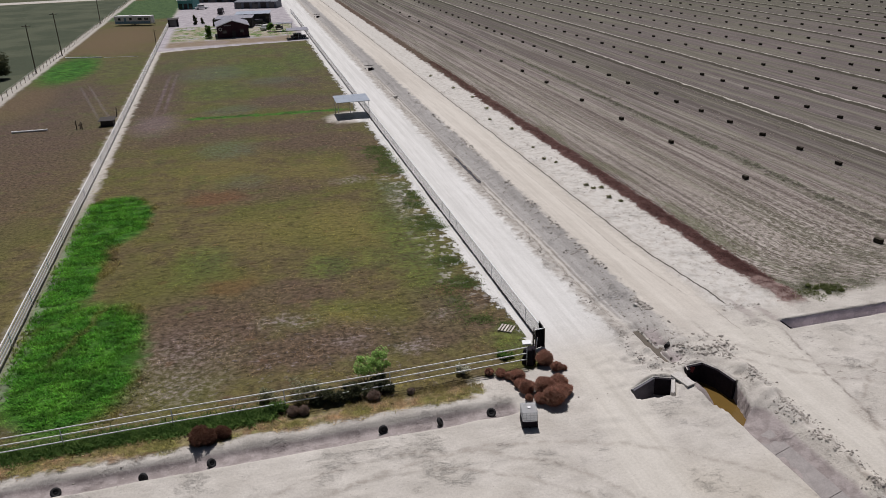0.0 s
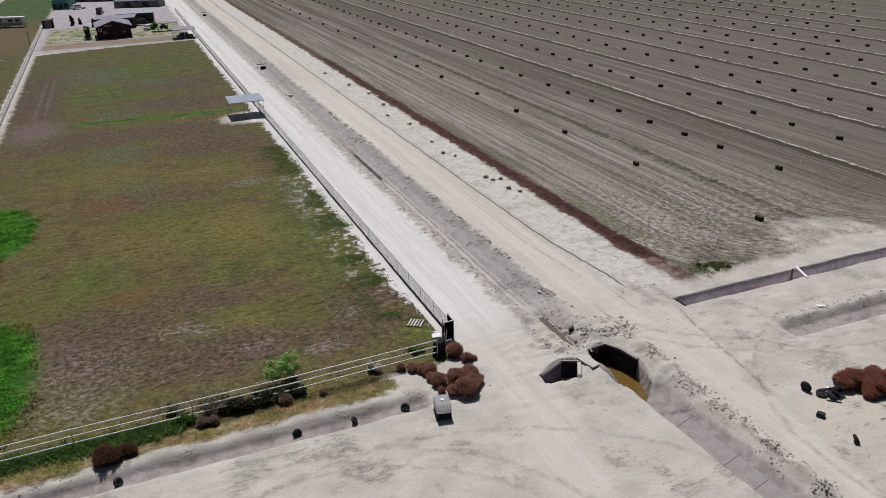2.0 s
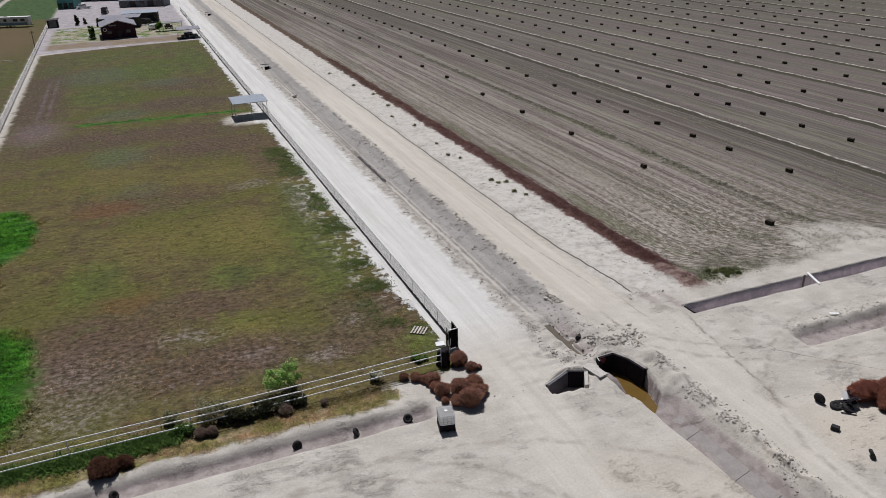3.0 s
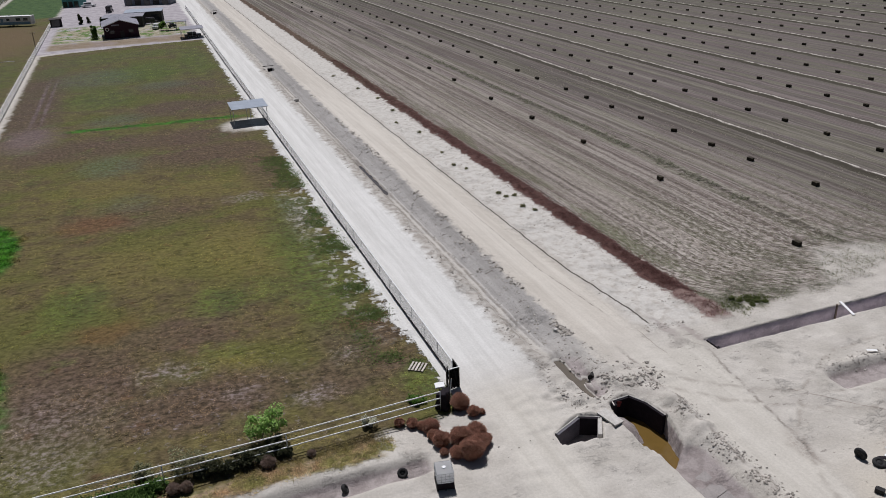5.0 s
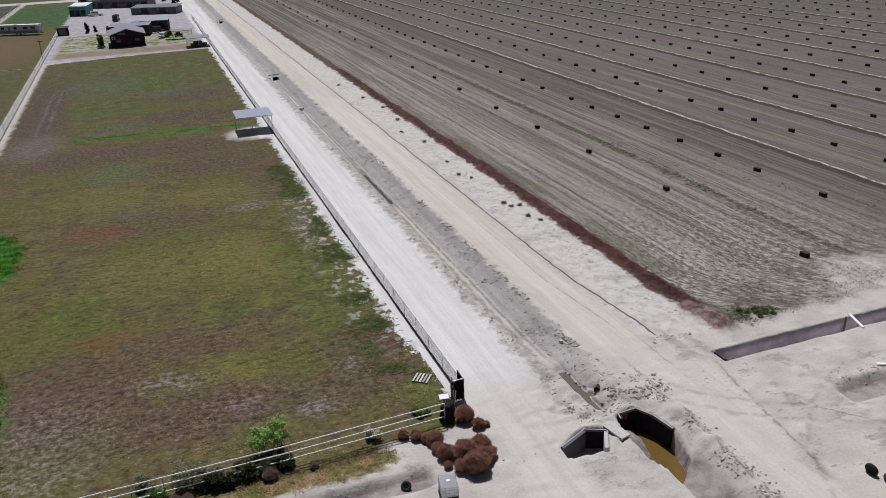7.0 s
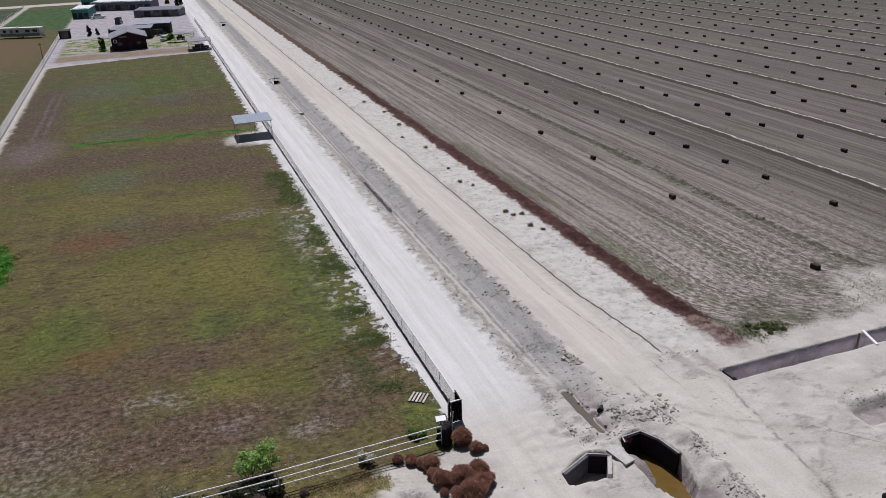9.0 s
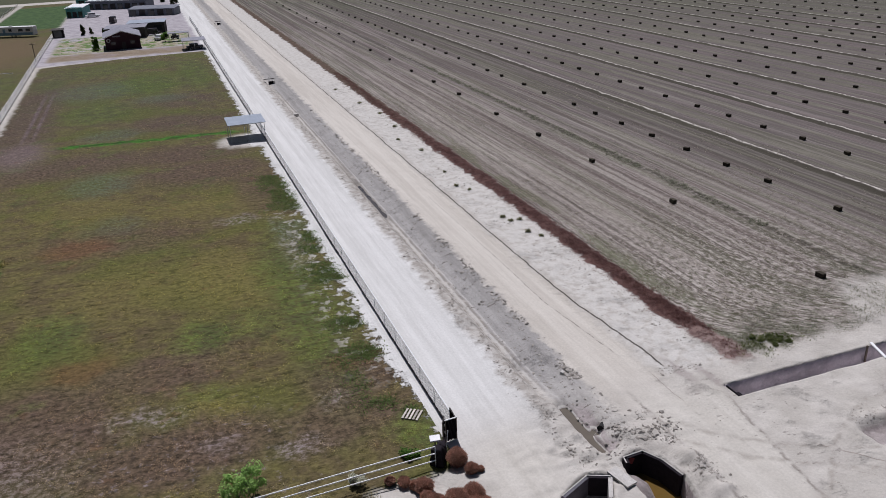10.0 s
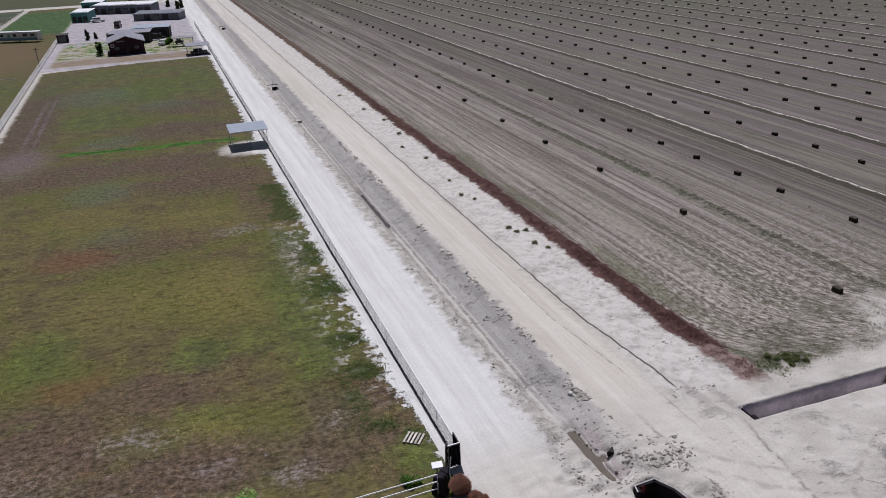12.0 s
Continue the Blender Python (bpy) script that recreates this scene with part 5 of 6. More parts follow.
# ---- stones and clods ----
def stone_field(name, places, lo, hi, material, label):
    base = bmesh.new()
    bmesh.ops.create_icosphere(base, subdivisions=1, radius=1)
    bv = np.array([v.co[:] for v in base.verts])
    bf = np.array([[v.index for v in f.verts] for f in base.faces])
    base.free()
    n = len(places)
    r = np.random.RandomState(n)
    size = lo + (hi - lo) * r.rand(n) ** 3
    v = bv[None] * (1 + 1.0 * (r.rand(n, len(bv), 1) - 0.5)) * (size[:, None] * (0.6 + 0.8 * r.rand(n, 3)))[:, None] * np.array([1, 1, 0.7])
    v += np.column_stack([places, height(places[:, 0], places[:, 1]) + size * 0.02])[:, None]
    f = bf[None] + (np.arange(n) * len(bv))[:, None, None]
    me = bpy.data.meshes.new(name)
    me.from_pydata(v.reshape(-1, 3).tolist(), [], f.reshape(-1, 3).tolist())
    me.materials.append(material)
    return tagged(new(name, me), label, "clods", kind="stuff")


CLOD = leafy("clod", (0.30, 0.275, 0.245), (0.46, 0.43, 0.39), 0.95, 0, 1.0)
n = 3200
yy = -8 + 120 * rng.rand(n) ** 1.6
xx = np.where(rng.rand(n) < 0.6, rng.normal(9.0, 1.3, n), rng.normal(6.5, 0.35, n))
ok = (xx > 5.2) & (xx < 11.2) & (bumps(xx, yy, 1.5, 2) > -0.2) & ~((np.abs(xx - 7.8) < 0.5) & (yy > -1))
stone_field("ditch_clods", np.column_stack([xx, yy])[ok], 0.02, 0.12, CLOD, "loose grey clods and gravel along the ditch")
n = 1500
yy = 2 + 95 * rng.rand(n) ** 1.5
xx = 10.55 + rng.normal(0, 0.22, n) + 0.25 * bumps(yy * 0 + 9, yy, 6.0, 1)
stone_field("bank_clods", np.column_stack([xx, yy])[bumps(xx, yy, 2.0, 3) > -0.1], 0.04, 0.17, CLOD, "row of broken clods along the gravel bank's edge")
n = 2200
xx, yy = rng.normal(12.3, 0.4, n), -6 - 24 * rng.rand(n)
ok = bumps(xx, yy, 1.2, 1) > -0.3
stone_field("spoil_clods", np.column_stack([xx, yy])[ok], 0.02, 0.1, CLOD, "broken clods on the spoil bank beside the channel")
n = 650
xx, yy = rng.normal(10.9, 1.5, n), rng.normal(-5.0, 1.0, n)
ok = (bumps(xx, yy, 1.1, 1) > -0.2) & (yy > -6.5)
stone_field("box_spoil", np.column_stack([xx, yy])[ok], 0.02, 0.17, CLOD, "broken clods heaped beside the sunken boxes")
n = 3600
xx, yy = rng.uniform(16.2, 21.2, n), 0 + 120 * rng.rand(n) ** 1.6
ok = bumps(xx, yy, 1.7, 3) > 0.1
stone_field("crust_clods", np.column_stack([xx, yy])[ok], 0.02, 0.09, CLOD, "small clods on the pale crusty strip")
n = 2600
xx, yy = rng.uniform(-45, 40, n), rng.uniform(-34, -5, n)
ok = (bumps(xx, yy, 3.1, 3) > 0.15) & ((np.abs(yy + 7) < 2.2) | (rng.rand(n) < 0.35)) & ~((xx > 7) & (xx < 11))
stone_field("yard_clods", np.column_stack([xx, yy])[ok], 0.02, 0.07, CLOD, "scattered small clods on the dirt yard")
n = 700
xx, yy = rng.uniform(24, 46, n), rng.normal(-9.3, 0.45, n)
stone_field("trench_spoil", np.column_stack([xx, yy]), 0.02, 0.09, CLOD, "broken clods along the edge of a shallow trench")


# ---- near corner ----
def pallet(x, y, turn):
    p = thing("pallet", pose(x, y, z_at(x, y) - 0.03, 0, 0, turn), "pale weathered wooden pallet lying in the grass", "pallet")
    for i in range(5):
        bm = bmesh.new()
        brick(bm, -0.5 + 0.25 * i, 0, 0.125, 0.14, 1.15, 0.02, bevel=0.003)
        part("deck_board", bm, PALE_WOOD, p)
    for yy in (-0.5, 0, 0.5):
        bm = bmesh.new()
        brick(bm, 0, yy, 0.06, 1.16, 0.05, 0.1)
        part("stringer", bm, OLD_WOOD, p)
    for i in (-0.5, 0, 0.5):
        bm = bmesh.new()
        brick(bm, i, 0, 0.0, 0.12, 1.15, 0.018)
        part("bottom_board", bm, OLD_WOOD, p)


pallet(-1.66, 2.45, -37)


def tote_tank(x, y, turn):
    t = thing("tote_tank", pose(x, y, z_at(x, y), 0, 0, turn), "white caged plastic tote tank with black lower half on dirt", "tank")
    bm = bmesh.new()
    brick(bm, 0, 0, 0.82, 0.94, 1.12, 0.72, bevel=0.06)
    tank = part("bottle", bm, MILKY, t, "white plastic bottle", True)
    bm = bmesh.new()
    tube(bm, (0, 0, 1.17), (0, 0, 1.23), 0.12, n=16)
    part("lid", bm, WHITE_PLASTIC, tank)
    bm = bmesh.new()
    brick(bm, 0, 0, 0.28, 1.0, 1.18, 0.42, bevel=0.03)
    part("lower_bottle", bm, BLACK_SHEET, t, "black lower half of the bottle", True)
    for sx in (-0.47, 0, 0.47):
        bm = bmesh.new()
        brick(bm, sx, 0, 0.08, 0.1, 1.18, 0.15, bevel=0.01)
        part("skid", bm, BLACK_RUBBER, t)
    for z in (0.6, 0.78, 0.97, 1.16):
        bm = bmesh.new()
        for a, b in (((-0.49, -0.58), (0.49, -0.58)), ((0.49, -0.58), (0.49, 0.58)), ((0.49, 0.58), (-0.49, 0.58)), ((-0.49, 0.58), (-0.49, -0.58))):
            tube(bm, (*a, z), (*b, z), 0.012, n=6)
        part("cage_ring", bm, GALV, t)
    for i in range(5):
        for sx, sy, fx in ((-0.49 + 0.245 * i, 0.58, 0), (0.49, -0.58 + 0.29 * i, 1)):
            for k in (1, -1):
                bm = bmesh.new()
                px, py = (sx, sy * k) if not fx else (sx * k, sy)
                tube(bm, (px, py, 0.58), (px, py, 1.17), 0.011, n=6)
                part("cage_bar", bm, GALV, t)


WHITE_PLASTIC = plain("white_plastic", (0.66, 0.67, 0.68), (0.8, 0.8, 0.8), 0.45, scale=2)


def milky():
    T = Tree("milky_plastic")
    col = T.mix(T.noise(3.0, 3, T.obj()), (0.80, 0.81, 0.82), (0.9, 0.9, 0.9))
    T.done(col, 0.4)
    return thin(T, col, 0.75)


MILKY = milky()
tote_tank(-4.32, -9.95, -12)


def tyre_mesh():
    bm = bmesh.new()
    ring(bm, Matrix.Identity(4), 0.22, 0.1, 24, 10, 1.1)
    tube(bm, (0, 0, -0.05), (0, 0, 0.05), 0.17, n=20)
    return mesh_of("tyre", bm, BLACK_RUBBER, True)


TYRE = tyre_mesh()


def old_tyre(x, y, rx, rz, sink=0.1, label="old black tyre half sunk in the dirt ditch"):
    ob = new("tyre_casing", TYRE)
    ob.matrix_world = pose(x, y, z_at(x, y) + (0.33 - sink if rx > 40 else 0.1), rx, 0, rz)
    return tagged(ob, label, "tyre", "old tyres along the ditch")


for x, y, rz in ((-33.2, -8.1, 20), (-28.3, -8.1, -30), (-24.3, -7.9, 50), (-13.5, -7.7, 10), (-9.7, -7.75, 70), (-6.2, -7.85, -15), (-38.5, -8.2, 40)):
    old_tyre(x, y, random.uniform(42, 70), rz, 0.14)
old_tyre(17.4, -22.95, 62, 60, 0.12, "old black tyre lying tilted on the dirt track")


def dark_screen(x, y, turn, w, h, label, pale=False):
    """A netted panel on two posts."""
    s = thing("screen_panel", pose(x, y, z_at(x, y), 0, 0, turn), label, "screen")
    for sx in (-w / 2, w / 2):
        bm = bmesh.new()
        tube(bm, (sx, 0, -0.2), (sx, 0, h), 0.04)
        part("post", bm, OLD_WOOD, s)
    bm = bmesh.new()
    n = 12
    rows = [[bm.verts.new((-w / 2 + w * i / n, 0.05 * math.sin(i * 1.7 + j) + 0.03 * random.uniform(-1, 1), 0.04 + (h - 0.1) * j / 8)) for i in range(n + 1)] for j in range(9)]
    for j in range(8):
        for i in range(n):
            bm.faces.new((rows[j][i], rows[j][i + 1], rows[j + 1][i + 1], rows[j + 1][i]))
    bmesh.ops.solidify(bm, geom=bm.faces[:], thickness=0.015)
    part("sheet", bm, BLACK_SHEET, s, "sagging black plastic sheet")
    bm = bmesh.new()
    brick(bm, 0, 0, h, w + 0.1, 0.07, 0.06, bevel=0.008)
    part("top_bar", bm, WHITE_PIPE if pale else OLD_BOARD, s)
    return s


dark_screen(-0.2, -1.1, 4, 0.75, 1.62, "narrow black-sheeted panel closing the fence corner", True)
dark_screen(0.14, -0.5, 88, 1.0, 1.6, "narrow black-sheeted panel closing the fence corner")
dark_screen(-0.62, -0.85, 64, 0.7, 1.5, "narrow black-sheeted panel closing the fence corner")


def tarp_bundle(x, y, turn, w, d, h, label):
    """A heap under a slack sheet."""
    bm = bmesh.new()
    brick(bm, 0, 0, h / 2 - 0.03, w, d, h, bevel=0.09)
    bmesh.ops.subdivide_edges(bm, edges=[e for e in bm.edges if e.calc_length() > 0.2], cuts=4, use_grid_fill=True)
    for v in bm.verts:
        k = 1.12 - 0.3 * v.co.z / h
        fold = 0.06 * math.sin(9 * math.atan2(v.co.y, v.co.x)) * (1 - v.co.z / h)
        v.co = Vector((v.co.x * (k + fold), v.co.y * (k + fold), v.co.z * (1 + 0.16 * noise.noise(v.co * 2.3))))
        v.co += 0.05 * noise.noise_vector(v.co * 4)
    return solid("covered_heap", bm, BLACK_SHEET, pose(x, y, z_at(x, y), 0, 0, turn), label, "tarpaulin", smooth=True)


tarp_bundle(-1.75, -2.95, -40, 0.8, 0.7, 1.2, "dark plastic sheet draped over a heap at the fence end")
tarp_bundle(-1.2, -2.0, -20, 0.6, 0.8, 0.75, "low heap under a dark plastic sheet at the fence corner")
post_box = thing("post_box", pose(-1.63, -2.1, z_at(-1.63, -2.1), 0, 0, -12), "white flat box on a short dark post in the fence corner", "box")
bm = bmesh.new()
brick(bm, 0, 0, 1.2, 0.66, 0.55, 0.12, bevel=0.03, tilt=(4, -3))
part("box", bm, WHITE_PLASTIC, post_box)
bm = bmesh.new()
tube(bm, (0, 0, -0.2), (0, 0, 1.15), 0.05)
part("post", bm, OLD_WOOD, post_box)
bm = bmesh.new()
tube(bm, (0, 0, 0), (0.3, 0.35, 1.3), 0.03)
solid("leaning_pole", bm, WHITE_PIPE, pose(-0.95, -2.1, 0.0), "short white pole leaning in the fence corner", "pole")


# ---- sunken boxes and channel ----
def lining(name, pts, depth, thick, material, label):
    """Upright boards that line a pit along a line of points, a pale edge on top of each."""
    s = thing(name, pose(*pts[0], 0), label, "retaining wall")
    o = Vector((*pts[0], 0))
    for a, b in zip(pts, pts[1:]):
        a, b = Vector((*a, 0)) - o, Vector((*b, 0)) - o
        d, mid = b - a, (a + b) / 2
        mid = mid + Vector((d.y, -d.x, 0)).normalized() * thick * 0.3
        turn = math.degrees(math.atan2(d.y, d.x))
        bm = bmesh.new()
        brick(bm, mid.x, mid.y, 0.06 - depth / 2, d.length + 0.02, thick, depth + 0.1, turn, 0.012)
        w = part("wall_board", bm, material if name != "left_box_wall" or len(s.children) > 1 else GREY_SHEET, s)
        bm = bmesh.new()
        brick(bm, mid.x - thick * 0.3 * d.y / d.length, mid.y + thick * 0.3 * d.x / d.length, 0.13, d.length + 0.02, 0.07, 0.03, turn, 0.008)
        part("cap", bm, CONCRETE, w, "pale concrete cap")
    return s


lining("left_box_wall", [(3.7, -8.5), (4.8, -7.98), (5.85, -7.48), (7.1, -8.08)], 1.2, 0.26, BLACK_SHEET, "black-lined wall of a sunken water box")
lining("right_box_wall", [(8.6, -7.4), (8.72, -6.87), (10.1, -6.78), (10.72, -7.95), (11.0, -9.6)], 1.55, 0.26, BLACK_SHEET, "curved black-lined wall of a sunken water box")
lining("box_side_wall", [(7.1, -8.2), (6.25, -9.7)], 1.0, 0.26, CONCRETE, "pale concrete side wall of a sunken water box")
bm = bmesh.new()
brick(bm, 0, 0, 0, 0.75, 1.7, 0.12, bevel=0.02)
solid("concrete_slab", bm, CONCRETE, pose(7.62, -8.45, 0.16, 0, -2, 12), "pale concrete slab bridging two sunken boxes", "slab")
bm = bmesh.new()
brick(bm, 0, 0, 0, 0.36, 0.06, 0.42, bevel=0.01)
solid("red_gate_plate", bm, plain("rust_red", (0.10, 0.018, 0.018), (0.26, 0.05, 0.045), 0.8, scale=4), pose(9.15, -7.05, -0.15, 0, 20, 0), "small rusty red plate on the box wall", "plate")


def water_material(name, col):
    T = Tree(name)
    T.done(T.mix(T.noise(1.5, 3), col, tuple(c * 0.7 for c in col)), 0.12, bump=T.noise(5, 2), depth=0.01, strength=0.15, spec=0.5)
    return T.mat


def pool(name, pts, z, col, label):
    bm = bmesh.new()
    vs = [bm.verts.new((x, y, 0)) for x, y in pts]
    bm.faces.new(vs)
    bmesh.ops.triangulate(bm, faces=bm.faces[:])
    return solid(name, bm, water_material(name + "_water", col), pose(0, 0, z), label, "water", kind="structure")


pool("muddy_pool", [(8.2, -8.3), (8.6, -6.8), (10.2, -6.7), (11.1, -8.2), (11.2, -9.7), (10.6, -12.4), (8.6, -13.4), (8.0, -12)], -1.36, (0.16, 0.10, 0.028), "still ochre-brown water in a sunken box")
pool("ditch_pool", [(7.2, -6.0), (7.2, 0.2), (9.0, 0.2), (9.0, -6.0)], -0.56, (0.16, 0.138, 0.11), "shallow muddy water in the ditch")
pool("ditch_water", [(7.0, 40), (7.0, 58), (8.6, 58), (8.6, 40)], -0.71, (0.10, 0.09, 0.085), "thin dark water lying in the ditch")
bm = bmesh.new()
tube(bm, (0, 0, 0), (0.9, 0.7, 0.05), 0.24, n=20)
ring(bm, Matrix.Translation((0, 0, 0)) @ Vector((0.9, 0.7, 0.05)).to_track_quat("Z", "Y").to_matrix().to_4x4(), 0.24, 0.025, 20, 6)
solid("culvert_pipe", bm, plain("culvert", (0.012, 0.011, 0.011), (0.03, 0.028, 0.027), 0.8), pose(9.25, -3.4, -0.32), "dark culvert pipe mouth in the ditch bank", "pipe")

# black slabs added where the trench's end and floor lie in shade
bm = bmesh.new()
brick(bm, 0, 0, -0.45, 0.06, 1.3, 0.85, bevel=0.012, tilt=(0, -8))
brick(bm, 0.5, -0.02, -0.8, 1.0, 1.1, 0.05, bevel=0.012)
solid("trench_end_shade", bm, BLACK_SHEET, pose(19.6, -3.4, 0.0), "black slabs standing in for the shaded end of the long trench", "sheet")

# concrete lining of the leaving channel, with its joints
y1 = -14.4
for run in (1.9, 4.3, 2.4, 2.3, 2.6, 2.8, 3.0):
    ym = y1 - run / 2
    bm = bmesh.new()
    brick(bm, 0, 0, 0, 1.35, run - 0.03, 0.05, tilt=(0, -20.1), bevel=0.006)
    solid("channel_slab", bm, GREY_CONCRETE, pose(float(channel_side(ym)) + 1.12, ym, -0.775, 0, 0, 2.6), "grey concrete lining slab on the channel's sloping bank", "channel slab", "concrete slabs of the channel")
    y1 -= run

# plank across the long trench
bm = bmesh.new()
brick(bm, 0, 0, 0, 0.22, 2.1, 0.07, bevel=0.01)
solid("plank", bm, WHITE_PIPE, pose(32.4, -3.5, 0.12, 2, 0, -18), "pale plank laid across a trench", "plank")
bm = bmesh.new()
brick(bm, 0, 0, 0, 0.12, 0.12, 1.4, bevel=0.01)
solid("trench_stake", bm, OLD_WOOD, pose(32.0, -2.9, -0.45), "dark stake standing in a trench", "stake")
bm = bmesh.new()
brick(bm, 0, 0, 0, 0.7, 0.25, 0.05, bevel=0.01)
solid("white_scrap", bm, WHITE_PIPE, pose(28.9, -9.1, 0.2, 0, 0, -30), "white scrap lying on trench spoil", "scrap")


# ---- rubbish heap ----
def rubbish():
    for x, y, rx, rz, lab in ((18.9, -17.5, 78, 100, "old black tyre standing in a rubbish heap"), (19.4, -18.4, 15, 0, "old black tyre lying in a rubbish heap"), (19.9, -18.9, 25, 40, "old black tyre lying in a rubbish heap")):
        ob = new("tyre_casing", TYRE)
        ob.matrix_world = pose(x, y, z_at(x, y) + (0.3 if rx > 40 else 0.12), rx, 0, rz) @ Matrix.Diagonal((1.25, 1.25, 1.1, 1))
        tagged(ob, lab, "tyre", "tyres in the rubbish heap")
    for i in range(9):
        bm = bmesh.new()
        w, d = random.uniform(0.5, 1.1), random.uniform(0.12, 0.36)
        brick(bm, 0, 0, 0, w, d, 0.05, bevel=0.01)
        for v in bm.verts:
            v.co.z += 0.18 * math.sin(v.co.x * 3 + i)
        dark = i % 2 == 0
        x, y = 20.3 + random.uniform(-0.9, 1.0), -18.7 + random.uniform(-0.9, 0.8)
        solid("scrap_sheet", bm, BLACK_SHEET if dark else WHITE_PIPE, pose(x, y, z_at(x, y) + 0.2 + 0.05 * i, random.uniform(-20, 20), random.uniform(-20, 20), random.uniform(0, 180)),
              "bent black scrap sheet in a rubbish heap" if dark else "bent white scrap strip in a rubbish heap", "scrap", "scrap in the rubbish heap")
    bm = bmesh.new()
    brick(bm, 0, 0, 0.15, 0.35, 0.5, 0.3, bevel=0.06)
    solid("black_bucket", bm, BLACK_RUBBER, pose(17.5, -20.15, z_at(17.5, -20.15), 0, 0, 30), "crushed black bucket on the dirt", "bucket")
    for i in range(6):
        x, y = 20.5 + 1.3 * i + random.uniform(-0.5, 0.5), -22.0 - 0.25 * i + random.uniform(-0.5, 0.5)
        bm = bmesh.new()
        p = Vector((0, 0, 0))
        for k in range(3):
            q = p + Vector((random.uniform(0.2, 0.5), random.uniform(-0.3, 0.3), random.uniform(-0.02, 0.12)))
            tube(bm, p, q, 0.035, 0.02, 6)
            p = q
        solid("dead_branch", bm, OLD_WOOD, pose(x, y, z_at(x, y) + 0.05, 0, 0, random.uniform(0, 360)), "dark dead branch lying on pale dirt", "branch", "dead branches on the dirt")


rubbish()


# ---- house and yard ----
MAROON = plain("maroon_siding", (0.028, 0.008, 0.016), (0.042, 0.013, 0.023), 0.7, scale=1.2)
SHINGLE = plain("grey_shingle", (0.20, 0.20, 0.235), (0.28, 0.28, 0.32), 0.8, scale=1.0)
PALE_STEEL = plain("pale_steel", (0.72, 0.73, 0.74), (0.8, 0.8, 0.81), 0.5, 0.0, scale=0.6)
DARK_STEEL = plain("dark_steel", (0.11, 0.12, 0.15), (0.165, 0.175, 0.21), 0.6, 0.0, scale=0.6)
TEAL = plain("teal_paint", (0.06, 0.20, 0.20), (0.10, 0.28, 0.27), 0.6, scale=1.0)
TRIM = plain("white_trim", (0.66, 0.66, 0.65), (0.78, 0.78, 0.77), 0.6)
GLASS = plain("dark_glass", (0.02, 0.024, 0.03), (0.03, 0.034, 0.04), 0.08, spec=0.6)
CAR_WHITE = plain("white_car_paint", (0.7, 0.7, 0.7), (0.78, 0.78, 0.78), 0.25, spec=0.5)
CAR_DARK = plain("dark_car_paint", (0.018, 0.014, 0.02), (0.03, 0.024, 0.03), 0.25, spec=0.5)
TRAILER_BLUE = plain("trailer_stripe", (0.16, 0.27, 0.36), (0.24, 0.36, 0.45), 0.5)


def gable_house(name, x, y, w, d, eave, ridge, turn, wall, roof, label, windows=True, over=0.45):
    """A gabled building whose near gable faces -y; the origin is the middle of that wall's foot."""
    h = thing(name, pose(x, y, 0, 0, 0, turn), label, "house" if name == "house" else "building")
    bm = bmesh.new()
    prof = ((-w / 2, -0.2), (w / 2, -0.2), (w / 2, eave), (0, ridge), (-w / 2, eave))
    a, b = [bm.verts.new((px, 0, pz)) for px, pz in prof], [bm.verts.new((px, d, pz)) for px, pz in prof]
    bm.faces.new(a)
    bm.faces.new(b[::-1])
    for i in range(5):
        bm.faces.new((a[i], b[i], b[(i + 1) % 5], a[(i + 1) % 5]))
    bmesh.ops.recalc_face_normals(bm, faces=bm.faces[:])
    body = part("wall", bm, wall, h)
    slope = math.degrees(math.atan2(ridge - eave, w / 2))
    run = math.hypot(ridge - eave, w / 2) + over
    for s in (-1, 1):
        bm = bmesh.new()
        for i in range(8):
            yy = -over + (d + 2 * over) * (i + 0.5) / 8
            mx, mz = s * (run / 2) * math.cos(radians(slope)), ridge - (run / 2) * math.sin(radians(slope)) + 0.08
            brick(bm, mx, yy, mz + 0.006 * (i % 2), run, (d + 2 * over) / 8 * 1.01, 0.1, tilt=(0, s * slope))
        r = part("roof", bm, roof, h)
        bm = bmesh.new()
        brick(bm, s * (run / 2) * math.cos(radians(slope)), -over - 0.06, ridge - (run / 2) * math.sin(radians(slope)) + 0.03, run, 0.08, 0.16, tilt=(0, s * slope))
        part("fascia", bm, TRIM, r, "pale fascia board")
    if windows:
        for px, pz, pw, ph in ((-w * 0.27, 1.8, 1.3, 1.0), (w * 0.28, 1.8, 1.3, 1.0)):
            bm = bmesh.new()
            brick(bm, px, -0.02, pz, pw, 0.08, ph, bevel=0.01)
            win = part("window", bm, OLD_BOARD, h)
            bm = bmesh.new()
            brick(bm, px, -0.055, pz, pw - 0.14, 0.03, ph - 0.14)
            part("pane", bm, GLASS, win)
        bm = bmesh.new()
        brick(bm, 0.2, -0.03, 1.0, 1.0, 0.08, 2.05, bevel=0.01)
        part("door", bm, OLD_BOARD, h)
    return h


house = gable_house("house", -21.4, 198.0, 9.1, 13.0, 3.4, 4.9, 2, MAROON, SHINGLE, "dark maroon barn-like house with grey gable roof")
bm = bmesh.new()
ring(bm, pose(-3.6, -0.08, 2.6, 90, 0, 0), 0.42, 0.09, 20, 8)
part("wall_wheel", bm, TRIM, house, "pale round ornament")
bm = bmesh.new()
brick(bm, -1.4, -0.05, 3.6, 2.0, 0.05, 0.35, bevel=0.01)
